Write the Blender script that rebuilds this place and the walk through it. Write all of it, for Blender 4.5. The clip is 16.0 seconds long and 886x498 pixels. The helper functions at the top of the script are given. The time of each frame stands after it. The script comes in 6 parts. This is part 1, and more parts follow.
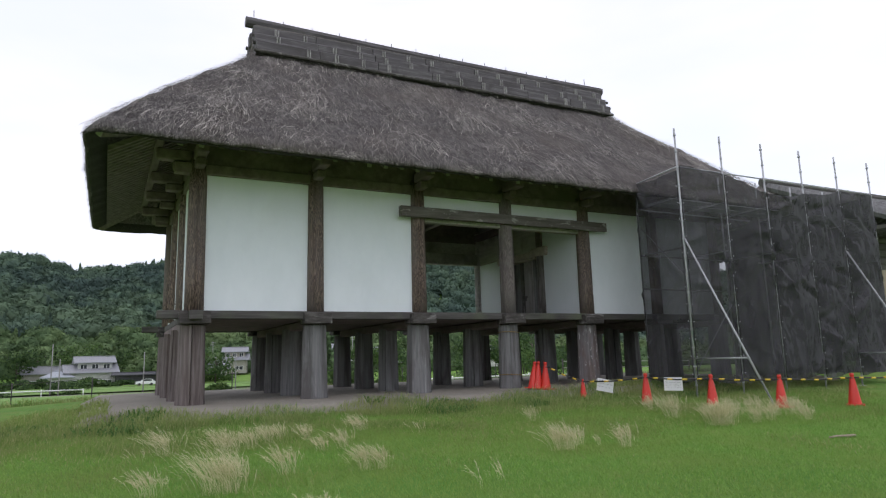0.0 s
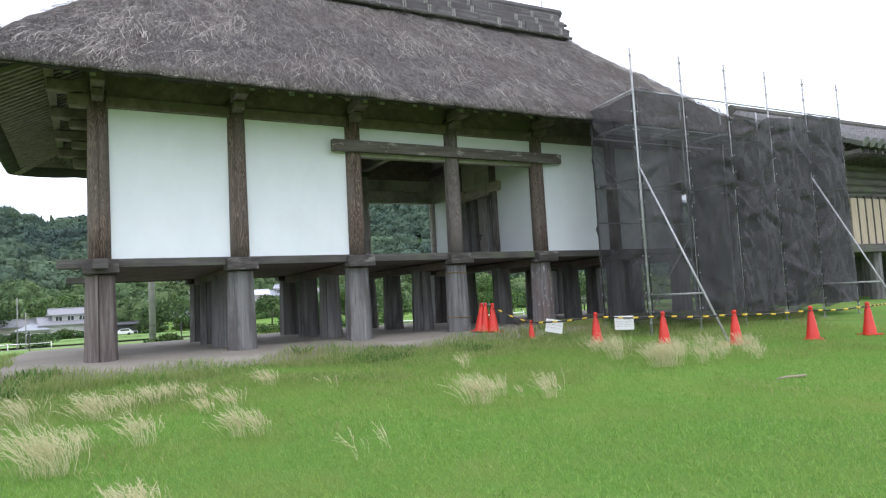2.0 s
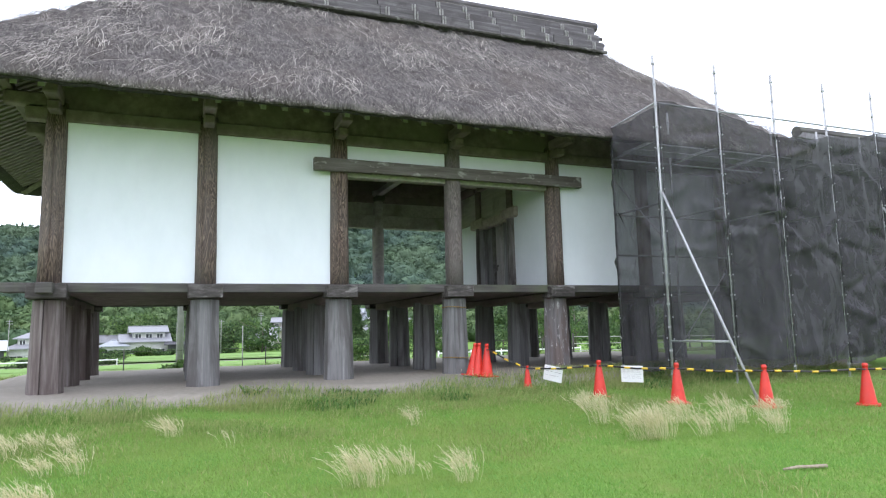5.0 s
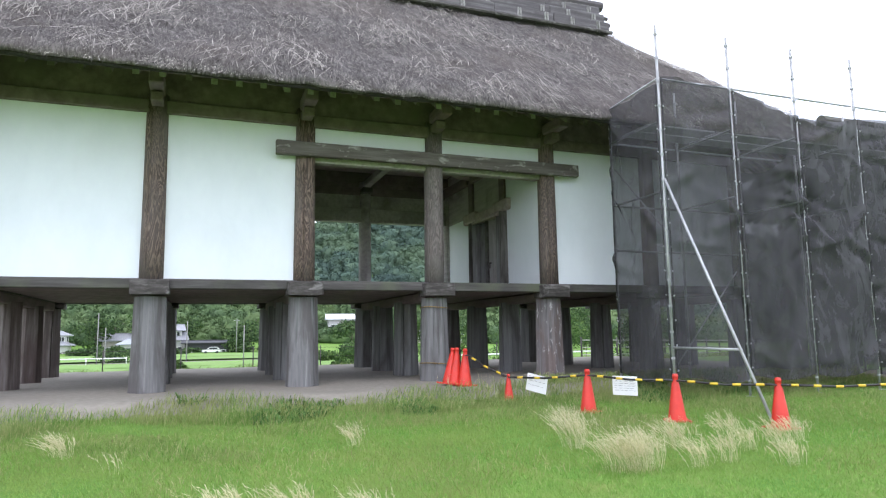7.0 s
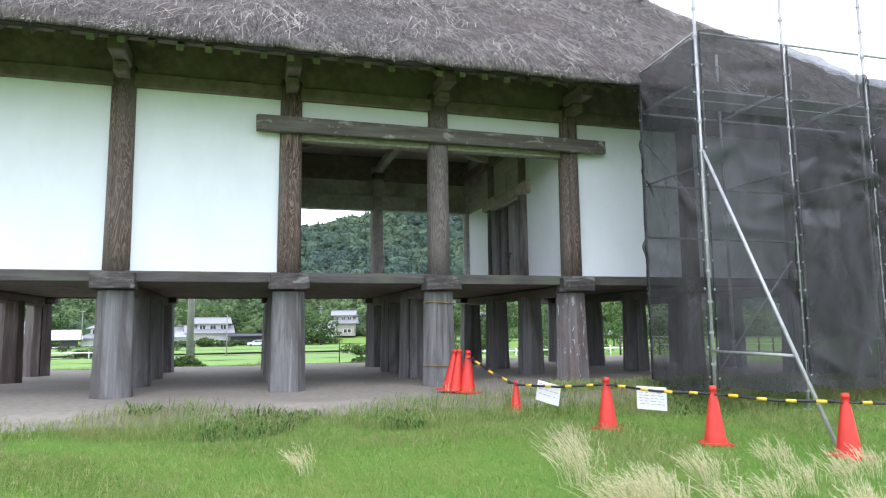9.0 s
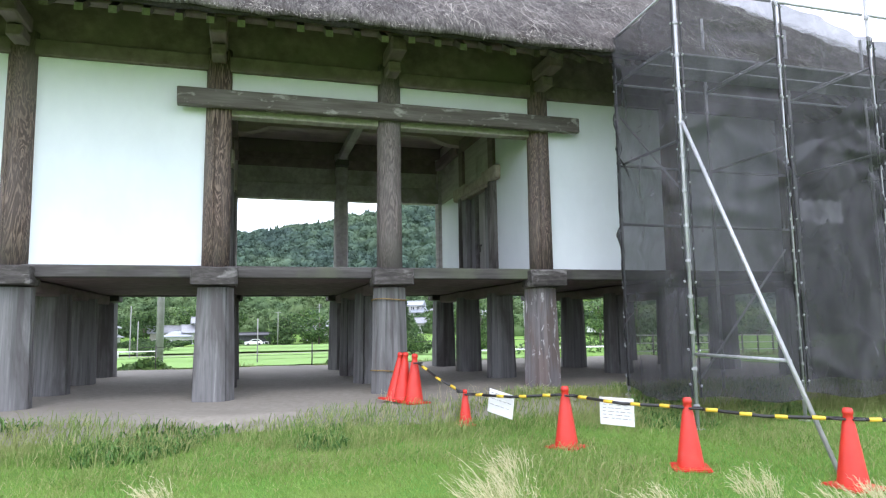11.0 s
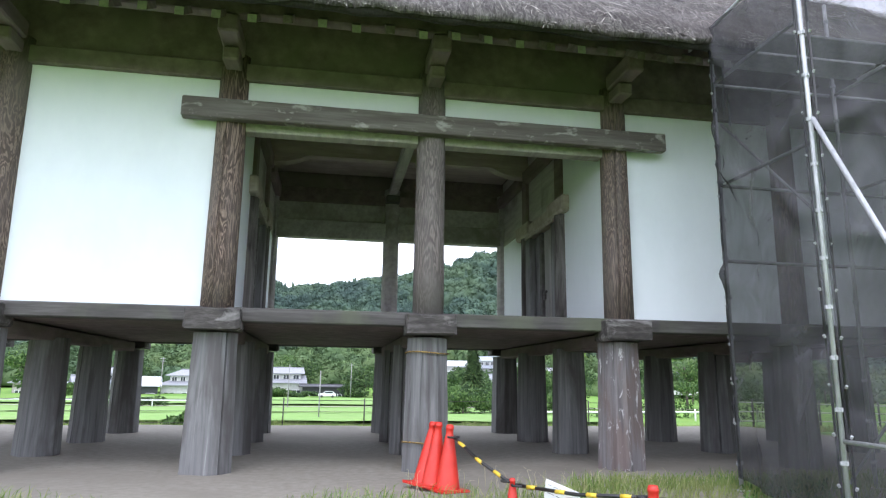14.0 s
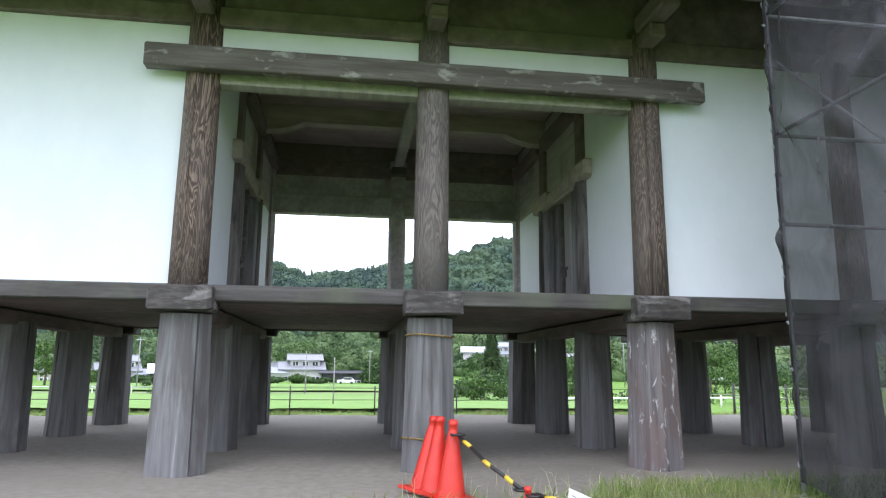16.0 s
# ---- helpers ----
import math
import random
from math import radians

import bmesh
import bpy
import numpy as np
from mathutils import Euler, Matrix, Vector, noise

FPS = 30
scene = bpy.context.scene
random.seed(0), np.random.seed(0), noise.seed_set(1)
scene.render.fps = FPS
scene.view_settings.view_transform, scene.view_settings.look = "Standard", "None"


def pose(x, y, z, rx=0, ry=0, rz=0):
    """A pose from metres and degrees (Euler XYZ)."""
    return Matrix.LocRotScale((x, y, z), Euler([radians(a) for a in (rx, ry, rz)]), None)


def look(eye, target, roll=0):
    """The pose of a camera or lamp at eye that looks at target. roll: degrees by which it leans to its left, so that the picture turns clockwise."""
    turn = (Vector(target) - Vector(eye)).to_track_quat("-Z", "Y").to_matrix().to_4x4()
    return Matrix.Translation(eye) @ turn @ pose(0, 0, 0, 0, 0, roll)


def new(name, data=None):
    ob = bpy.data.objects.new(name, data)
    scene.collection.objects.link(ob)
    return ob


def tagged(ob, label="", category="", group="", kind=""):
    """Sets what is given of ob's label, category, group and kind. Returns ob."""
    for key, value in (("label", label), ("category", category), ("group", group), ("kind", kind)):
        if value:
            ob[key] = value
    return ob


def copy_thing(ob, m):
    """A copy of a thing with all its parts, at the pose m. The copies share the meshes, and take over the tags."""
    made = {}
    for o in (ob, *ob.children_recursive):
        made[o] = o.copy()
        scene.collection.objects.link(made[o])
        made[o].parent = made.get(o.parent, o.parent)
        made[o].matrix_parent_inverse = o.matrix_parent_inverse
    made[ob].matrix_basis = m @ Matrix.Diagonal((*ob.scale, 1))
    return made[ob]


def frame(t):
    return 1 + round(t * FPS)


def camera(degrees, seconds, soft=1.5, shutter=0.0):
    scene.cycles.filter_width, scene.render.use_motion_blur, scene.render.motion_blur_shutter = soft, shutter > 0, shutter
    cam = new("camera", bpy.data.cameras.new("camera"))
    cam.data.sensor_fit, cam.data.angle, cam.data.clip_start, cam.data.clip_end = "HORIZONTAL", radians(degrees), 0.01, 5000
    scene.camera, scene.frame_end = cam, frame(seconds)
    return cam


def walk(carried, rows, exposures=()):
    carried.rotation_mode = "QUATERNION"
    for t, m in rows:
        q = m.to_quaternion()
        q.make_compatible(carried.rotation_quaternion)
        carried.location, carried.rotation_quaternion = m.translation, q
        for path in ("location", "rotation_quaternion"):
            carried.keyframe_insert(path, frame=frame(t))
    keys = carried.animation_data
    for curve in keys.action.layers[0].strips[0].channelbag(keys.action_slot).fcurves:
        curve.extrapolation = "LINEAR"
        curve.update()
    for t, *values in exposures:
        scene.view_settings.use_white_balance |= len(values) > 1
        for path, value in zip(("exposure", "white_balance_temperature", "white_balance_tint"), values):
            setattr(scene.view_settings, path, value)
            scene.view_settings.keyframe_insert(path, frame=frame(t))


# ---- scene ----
cam = camera(67.9, 16.0, 1.2)
METRES, EYE, TILT, LEAN, TURN = 12.9, 1.5, 0.0, 0.0, -27.1
ROWS = [
    (0.0, 0.0, 0.0, 0.0, 0.26, 9.48, 1.56),
    (0.5, 0.0199, 0.0237, -0.0004, -1.52, 8.71, 2.45),
    (1.0, 0.0382, 0.0479, -0.0011, -1.69, 5.53, 2.88),
    (1.5, 0.0547, 0.0758, 0.0007, -0.06, 4.22, 3.14),
    (2.0, 0.0798, 0.0954, 0.0019, -1.2, 4.33, 3.24),
    (2.5, 0.1039, 0.1182, 0.0026, -1.77, 4.4, 2.58),
    (3.0, 0.1262, 0.1441, 0.0047, -2.0, 3.6, 2.16),
    (3.5, 0.1538, 0.1652, 0.0069, 3.1, 4.64, 1.54),
    (4.0, 0.1758, 0.1879, 0.0062, 4.51, 5.0, 1.65),
    (4.5, 0.1989, 0.2109, 0.0091, 6.48, 5.43, 1.82),
    (5.0, 0.2244, 0.2351, 0.0122, 5.09, 7.04, 1.33),
    (7.5, 0.2931, 0.3926, 0.0143, 8.19, 7.05, 0.42),
    (8.0, 0.3043, 0.4266, 0.0166, 9.91, 6.39, 0.26),
    (8.5, 0.312, 0.4616, 0.0186, 10.67, 6.09, 0.7),
    (9.0, 0.3255, 0.4941, 0.0201, 10.71, 6.65, 0.6),
    (11.5, 0.378, 0.6391, 0.0216, 11.14, 6.46, 1.05),
    (12.0, 0.3821, 0.6638, 0.0246, 14.8, 7.53, -0.21),
    (12.5, 0.3779, 0.6924, 0.0239, 16.23, 9.81, -1.24),
    (13.0, 0.3723, 0.7213, 0.0235, 16.46, 10.72, -1.3),
    (13.5, 0.3728, 0.7517, 0.0265, 17.22, 11.65, -0.99),
    (14.0, 0.3666, 0.7797, 0.0259, 17.41, 11.25, -0.79),
    (14.5, 0.3627, 0.8056, 0.0252, 17.45, 10.56, -0.35),
    (15.0, 0.3607, 0.8305, 0.0276, 18.85, 10.2, -1.3),
    (15.5, 0.3529, 0.8536, 0.0273, 19.64, 9.9, -1.46),
    (16.0, 0.3506, 0.8738, 0.0267, 19.08, 10.05, -0.54),
]
walk(cam, [(t, pose(0, 0, EYE, TILT, LEAN, TURN) @ pose(METRES * x, METRES * y, METRES * z, 90 + pitch, roll, yaw)) for t, x, y, z, yaw, pitch, roll in ROWS],
     exposures=[(0.0, -0.6, 6410, 19), (0.7, -0.45, 6360, 19), (1.2, -0.13, 6310, 18), (2.0, 0.2, 6260, 18), (3.0, 0.38, 6210, 18), (5.0, 0.45, 6160, 18), (9.0, 0.68, 6120, 19), (12.0, 0.84, 6070, 19), (14.0, 0.79, 6070, 19), (16.0, 0.74, 6070, 19)])

# ---- light: bright overcast sky and a very soft sun ----
world = bpy.data.worlds.new("overcast_sky")
scene.world = world
world.use_nodes = True
wn, wl = world.node_tree.nodes, world.node_tree.links
wn.clear()
sky = wn.new("ShaderNodeTexSky")
sky.sky_type, sky.sun_disc, sky.sun_elevation, sky.sun_rotation = "NISHITA", False, radians(55), radians(200)
sky_bg = wn.new("ShaderNodeBackground")
sky_bg.inputs["Strength"].default_value = 0.06
wl.new(sky.outputs[0], sky_bg.inputs["Color"])
cloud_bg = wn.new("ShaderNodeBackground")
cloud_bg.inputs["Strength"].default_value = 1.48
cloud_co, cloud_map, cloud_noise, cloud_ramp = (wn.new("ShaderNodeTexCoord"), wn.new("ShaderNodeMapping"),
                                                wn.new("ShaderNodeTexNoise"), wn.new("ShaderNodeValToRGB"))
cloud_map.inputs["Scale"].default_value = (1.5, 1.5, 5.0)
cloud_noise.inputs["Scale"].default_value, cloud_noise.inputs["Detail"].default_value = 1.6, 5.0
cloud_ramp.color_ramp.elements[0].color, cloud_ramp.color_ramp.elements[1].color = (0.87, 0.925, 0.97, 1), (0.97, 0.985, 1.0, 1)
cloud_ramp.color_ramp.elements[0].position, cloud_ramp.color_ramp.elements[1].position = 0.35, 0.6
wl.new(cloud_co.outputs["Generated"], cloud_map.inputs["Vector"])
wl.new(cloud_map.outputs[0], cloud_noise.inputs["Vector"])
wl.new(cloud_noise.outputs["Fac"], cloud_ramp.inputs["Fac"])
wl.new(cloud_ramp.outputs["Color"], cloud_bg.inputs["Color"])
sky_add, sky_out = wn.new("ShaderNodeAddShader"), wn.new("ShaderNodeOutputWorld")
wl.new(sky_bg.outputs[0], sky_add.inputs[0])
wl.new(cloud_bg.outputs[0], sky_add.inputs[1])
wl.new(sky_add.outputs[0], sky_out.inputs["Surface"])
sun = new("sun", bpy.data.lights.new("sun", "SUN"))
sun.data.energy, sun.data.angle, sun.data.color = 0.5, radians(20), (1.0, 0.97, 0.92)
sun.matrix_world = look((0, 0, 60), (14, 38, 0))

# ---- helpers ----
rng = np.random.default_rng(7)


def part(name, bm, material, parent=None, label="", smooth=False):
    """Link a bmesh as one mesh object under a thing or a part."""
    me = bpy.data.meshes.new(name)
    bmesh.ops.recalc_face_normals(bm, faces=bm.faces)
    bm.to_mesh(me)
    bm.free()
    return link(name, me, material, parent, label, smooth)


def link(name, me, material, parent=None, label="", smooth=False):
    if material and not me.materials:
        me.materials.append(material)
    if smooth:
        me.shade_smooth()
    ob = new(name, me)
    ob.parent = parent
    return tagged(ob, label) if label else ob


def soup(name, verts, faces, material, parent=None, label="", smooth=False):
    """A mesh object from arrays that were worked out in code."""
    me = bpy.data.meshes.new(name)
    verts, faces = np.asarray(verts, dtype=np.float32), np.asarray(faces, dtype=np.int32)
    n, k = faces.shape
    me.vertices.add(len(verts))
    me.vertices.foreach_set("co", verts.ravel())
    me.loops.add(n * k)
    me.loops.foreach_set("vertex_index", faces.ravel())
    me.polygons.add(n)
    me.polygons.foreach_set("loop_start", np.arange(0, n * k, k, dtype=np.int32))
    me.update(calc_edges=True)
    me.validate()
    return link(name, me, material, parent, label, smooth)


def thing(name, place, label, category, group="", kind=""):
    ob = new(name)
    ob.location = place
    ob.empty_display_size = 0.1
    return tagged(ob, label, category, group, kind)


def box(lo, hi, bevel=0.0, wobble=0.0, seg=1, bm=None):
    """A box between two corners, with worn edges."""
    own = bmesh.new()
    bmesh.ops.create_cube(own, size=1)
    for v in own.verts:
        v.co = Vector([(lo[i] + hi[i]) / 2 + v.co[i] * (hi[i] - lo[i]) for i in range(3)])
    if bevel:
        bmesh.ops.bevel(own, geom=list(own.edges), offset=bevel, segments=seg, affect="EDGES")
    if wobble:
        for v in own.verts:
            v.co += Vector([random.uniform(-wobble, wobble) for _ in range(3)])
    if bm is None:
        return own
    return merge(bm, own)


def merge(bm, other):
    me = bpy.data.meshes.new("tmp")
    other.to_mesh(me)
    other.free()
    bm.from_mesh(me)
    bpy.data.meshes.remove(me)
    return bm


def tube(points, radius, sides=8, bm=None, taper=None):
    """A round bar through the points, with capped ends."""
    bm = bmesh.new() if bm is None else bm
    pts = [Vector(p) for p in points]
    rings = []
    for i, p in enumerate(pts):
        d = (pts[min(i + 1, len(pts) - 1)] - pts[max(i - 1, 0)]).normalized()
        side = d.cross(Vector((0, 0, 1)) if abs(d.z) < 0.9 else Vector((1, 0, 0))).normalized()
        up = side.cross(d)
        r = radius if taper is None else radius + (taper - radius) * i / (len(pts) - 1)
        rings.append([bm.verts.new(p + (side * math.cos(a) + up * math.sin(a)) * r)
                      for a in [2 * math.pi * k / sides for k in range(sides)]])
    for a, b in zip(rings, rings[1:]):
        for k in range(sides):
            bm.faces.new((a[k], a[(k + 1) % sides], b[(k + 1) % sides], b[k]))
    bm.faces.new(rings[0][::-1])
    bm.faces.new(rings[-1])
    return bm


# ---- materials ----
def node_mat(name):
    m = bpy.data.materials.new(name)
    m.use_nodes = True
    return m, m.node_tree.nodes, m.node_tree.links, m.node_tree.nodes["Principled BSDF"]


def noise_node(n, l, coord, scale, detail=4, rough=0.6, stretch=(1, 1, 1), distort=0.0):
    mp, nz = n.new("ShaderNodeMapping"), n.new("ShaderNodeTexNoise")
    mp.inputs["Scale"].default_value = stretch
    nz.inputs["Scale"].default_value, nz.inputs["Detail"].default_value = scale, detail
    nz.inputs["Roughness"].default_value, nz.inputs["Distortion"].default_value = rough, distort
    l.new(coord, mp.inputs["Vector"])
    l.new(mp.outputs[0], nz.inputs["Vector"])
    return nz.outputs["Fac"]


def ramp_node(n, l, fac, stops):
    r = n.new("ShaderNodeValToRGB")
    while len(r.color_ramp.elements) < len(stops):
        r.color_ramp.elements.new(0.5)
    for e, (p, c) in zip(r.color_ramp.elements, stops):
        e.position, e.color = p, (*c, 1) if len(c) == 3 else c
    l.new(fac, r.inputs["Fac"])
    return r.outputs["Color"]


def mix_node(n, l, fac, a, b, mode="MIX"):
    m = n.new("ShaderNodeMix")
    m.data_type, m.blend_type = "RGBA", mode
    for sock, v in ((m.inputs[0], fac), (m.inputs[6], a), (m.inputs[7], b)):
        if isinstance(v, (int, float)):
            sock.default_value = v
        elif isinstance(v, tuple):
            sock.default_value = (*v, 1)
        else:
            l.new(v, sock)
    return m.outputs[2]


def coords(n, l, spread=0.0):
    """Object coordinates, shifted piece by piece where spread is given."""
    co = n.new("ShaderNodeTexCoord").outputs["Object"]
    if not spread:
        return co
    info, add, mul = n.new("ShaderNodeObjectInfo"), n.new("ShaderNodeVectorMath"), n.new("ShaderNodeMath")
    mul.operation, mul.inputs[1].default_value = "MULTIPLY", spread
    l.new(info.outputs["Random"], mul.inputs[0])
    l.new(co, add.inputs[0])
    l.new(mul.outputs[0], add.inputs[1])
    return add.outputs[0]


def bump_node(n, l, height, bsdf, strength, distance):
    b = n.new("ShaderNodeBump")
    b.inputs["Strength"].default_value, b.inputs["Distance"].default_value = strength, distance
    l.new(height, b.inputs["Height"])
    l.new(b.outputs[0], bsdf.inputs["Normal"])


def surface(name, stops, scale=6, stretch=(1, 1, 1), rough=0.85, bump=0.4, depth=0.01, stain=None, stain_scale=0.8,
            spread=9.0, detail=6, distort=0.0, metallic=0.0, stain_stretch=(1, 1, 1), stain_at=(0.5, 0.68), stain_amount=1.0):
    """Grain from one noise, stains from a larger one."""
    m, n, l, bsdf = node_mat(name)
    co = coords(n, l, spread)
    grain = noise_node(n, l, co, scale, detail, 0.65, stretch, distort)
    col = ramp_node(n, l, grain, stops)
    if stain:
        big = noise_node(n, l, co, stain_scale, 5, 0.6, stain_stretch, 0.4)
        fac = ramp_node(n, l, big, [(stain_at[0], (0, 0, 0)), (stain_at[1], (stain_amount,) * 3)])
        col = mix_node(n, l, fac, col, stain)
    l.new(col, bsdf.inputs["Base Color"])
    bsdf.inputs["Roughness"].default_value, bsdf.inputs["Metallic"].default_value = rough, metallic
    bump_node(n, l, grain, bsdf, bump, depth)
    return m


def island_mat(name, stops, rough=0.9, through_light=0.0, patch=None, patch_scale=0.3):
    """Blades and leaves: a colour of its own for each, with larger patches."""
    m, n, l, bsdf = node_mat(name)
    geo = n.new("ShaderNodeNewGeometry")
    col = ramp_node(n, l, geo.outputs["Random Per Island"], stops)
    if patch:
        big = noise_node(n, l, coords(n, l), patch_scale, 4)
        col = mix_node(n, l, ramp_node(n, l, big, [(0.42, (0, 0, 0)), (0.62, (0.8, 0.8, 0.8))]), col, patch)
    l.new(col, bsdf.inputs["Base Color"])
    bsdf.inputs["Roughness"].default_value = rough
    bsdf.inputs["Specular IOR Level"].default_value = 0.2
    if through_light:
        tr, mx = n.new("ShaderNodeBsdfTranslucent"), n.new("ShaderNodeMixShader")
        l.new(col, tr.inputs["Color"])
        mx.inputs[0].default_value = through_light
        l.new(bsdf.outputs[0], mx.inputs[1])
        l.new(tr.outputs[0], mx.inputs[2])
        l.new(mx.outputs[0], n["Material Output"].inputs["Surface"])
    return m


GREY_WOOD = surface("weathered_grey_wood", [(0.27, (0.038, 0.038, 0.038)), (0.37, (0.118, 0.119, 0.118)), (0.6, (0.187, 0.19, 0.188)), (0.78, (0.32, 0.325, 0.32))],
                    9, (1.6, 1.6, 0.055), 0.85, 0.45, 0.016, (0.088, 0.082, 0.08), 2.0, stain_stretch=(1.5, 1.5, 0.3), stain_at=(0.48, 0.62), stain_amount=0.85, distort=0.35)


def peeled_mat():
    """Old surface coat flaking off: bleached scales, a reddish bare strip, grey wood round it."""
    m, n, l, bsdf = node_mat("peeling_grey_wood")
    co = coords(n, l, 3.0)
    grain = noise_node(n, l, co, 9, 6, 0.65, (1.6, 1.6, 0.06), 0.3)
    col = ramp_node(n, l, grain, [(0.28, (0.05, 0.045, 0.045)), (0.45, (0.14, 0.13, 0.13)), (0.75, (0.25, 0.24, 0.24))])
    bare = noise_node(n, l, co, 2.4, 4, 0.6, (1.2, 1.2, 0.28), 0.3)
    col = mix_node(n, l, ramp_node(n, l, bare, [(0.5, (0, 0, 0)), (0.6, (0.7, 0.7, 0.7))]), col, (0.145, 0.108, 0.095))
    flake = noise_node(n, l, co, 6.0, 8, 0.7, (1.3, 1.3, 0.42), 0.9)
    col = mix_node(n, l, ramp_node(n, l, flake, [(0.59, (0, 0, 0)), (0.645, (0.85, 0.85, 0.85))]), col, (0.54, 0.54, 0.53))
    l.new(col, bsdf.inputs["Base Color"])
    bsdf.inputs["Roughness"].default_value = 0.85
    bump_node(n, l, flake, bsdf, 0.5, 0.02)
    return m


PEELED_WOOD = peeled_mat()
DARK_WOOD = surface("dark_weathered_wood", [(0.25, (0.035, 0.032, 0.031)), (0.5, (0.075, 0.07, 0.066)), (0.75, (0.15, 0.144, 0.14))],
                    5, (0.15, 2.0, 2.0), 0.85, 0.5, 0.01, (0.10, 0.11, 0.075), 0.7)
CAP_WOOD = surface("blackened_cap_wood", [(0.25, (0.022, 0.02, 0.019)), (0.5, (0.06, 0.054, 0.05)), (0.75, (0.15, 0.142, 0.136))],
                   6, (0.5, 2.0, 2.0), 0.85, 0.6, 0.015, (0.34, 0.33, 0.32), 3.6, stain_stretch=(0.7, 1, 1.6), stain_at=(0.56, 0.68), stain_amount=0.55)
BEAM_WOOD = surface("stained_beam_wood", [(0.25, (0.06, 0.05, 0.043)), (0.5, (0.12, 0.106, 0.095)), (0.75, (0.2, 0.187, 0.175))],
                    5, (0.15, 2.0, 2.0), 0.85, 0.5, 0.01, (0.36, 0.35, 0.33), 3.4, stain_stretch=(1, 1, 1.8), stain_at=(0.57, 0.66), stain_amount=0.85)
SOFFIT_WOOD = surface("mossy_soffit_wood", [(0.25, (0.10, 0.074, 0.074)), (0.5, (0.176, 0.134, 0.138)), (0.75, (0.255, 0.198, 0.203))],
                      4, (1, 0.3, 1), 0.9, 0.4, 0.01, (0.145, 0.127, 0.108), 0.6)
RAFTER_WOOD = surface("grey_rafter_wood", [(0.3, (0.13, 0.108, 0.10)), (0.55, (0.21, 0.178, 0.167)), (0.8, (0.31, 0.27, 0.25))], 6, (2, 0.3, 2), 0.9, 0.3)
BROWN_GREY = surface("brown_weathered_wood", [(0.25, (0.05, 0.038, 0.034)), (0.48, (0.12, 0.098, 0.09)), (0.75, (0.24, 0.22, 0.21))],
                     7, (1.6, 1.6, 0.10), 0.85, 0.6, 0.02, (0.07, 0.045, 0.04), 1.0, stain_stretch=(1.2, 1.2, 0.5), stain_at=(0.45, 0.7), stain_amount=0.8)
CEILING_WOOD = surface("brown_grey_ceiling_wood", [(0.25, (0.28, 0.233, 0.213)), (0.5, (0.392, 0.334, 0.308)), (0.75, (0.493, 0.431, 0.398))],
                       5, (0.25, 1.6, 1.6), 0.9, 0.4, 0.01, (0.26, 0.225, 0.195), 0.8)
PALE_BEAM = surface("pale_grey_beam", [(0.25, (0.275, 0.258, 0.252)), (0.5, (0.395, 0.373, 0.362)), (0.75, (0.505, 0.48, 0.465))], 5, (2.0, 0.2, 2.0), 0.85, 0.3, 0.01, (0.2, 0.19, 0.165), 0.8)
STREAKED_WOOD = surface("streaked_dark_post_wood", [(0.25, (0.05, 0.042, 0.038)), (0.5, (0.13, 0.12, 0.112)), (0.75, (0.27, 0.262, 0.25))],
                        7, (1.6, 1.6, 0.09), 0.85, 0.5, 0.015, (0.03, 0.024, 0.022), 1.5, stain_stretch=(1.6, 1.6, 0.4), stain_at=(0.48, 0.58), stain_amount=0.9)
DOOR_PLANK = surface("pale_grey_door_planks", [(0.3, (0.22, 0.21, 0.20)), (0.7, (0.34, 0.33, 0.315))], 7, (1.5, 1.5, 0.1), 0.85, 0.3, 0.008, (0.17, 0.155, 0.145), 1.4)
PLASTER = surface("white_lime_plaster", [(0.3, (0.73, 0.785, 0.81)), (0.7, (0.78, 0.83, 0.855))], 2.0, (1, 1, 0.5), 0.9, 0.12, 0.004,
                  (0.67, 0.71, 0.70), 0.5, stain_at=(0.5, 0.8), stain_amount=0.5)


def grain_mat(name, dark, mid, pale, grey, amount):
    """Upper posts: brown timber whose grain stands out in flames."""
    m, n, l, bsdf = node_mat(name)
    co = coords(n, l, 11.0)
    rings = noise_node(n, l, co, 4.2, 4.0, 0.55, (1, 1, 0.14), 0.5)
    mul, sine, half = n.new("ShaderNodeMath"), n.new("ShaderNodeMath"), n.new("ShaderNodeMath")
    mul.operation, mul.inputs[1].default_value = "MULTIPLY", 130.0
    sine.operation = "SINE"
    half.operation, half.inputs[1].default_value, half.inputs[2].default_value = "MULTIPLY_ADD", 0.5, 0.5
    l.new(rings, mul.inputs[0])
    l.new(mul.outputs[0], sine.inputs[0])
    l.new(sine.outputs[0], half.inputs[0])
    grain = half.outputs[0]
    col = ramp_node(n, l, grain, [(0.05, dark), (0.5, mid), (0.95, pale)])
    fine = noise_node(n, l, co, 18, 5, 0.7, (2, 2, 0.08))
    col = mix_node(n, l, ramp_node(n, l, fine, [(0.4, (0, 0, 0)), (0.66, (0.75, 0.75, 0.75))]), col, dark)
    big = noise_node(n, l, co, 1.3, 4, 0.6, (1, 1, 0.35))
    fac = ramp_node(n, l, big, [(0.40, (0, 0, 0)), (0.62, (amount,) * 3)])
    col = mix_node(n, l, fac, col, grey)
    l.new(col, bsdf.inputs["Base Color"])
    bsdf.inputs["Roughness"].default_value = 0.8
    bump_node(n, l, grain, bsdf, 0.35, 0.006)
    return m


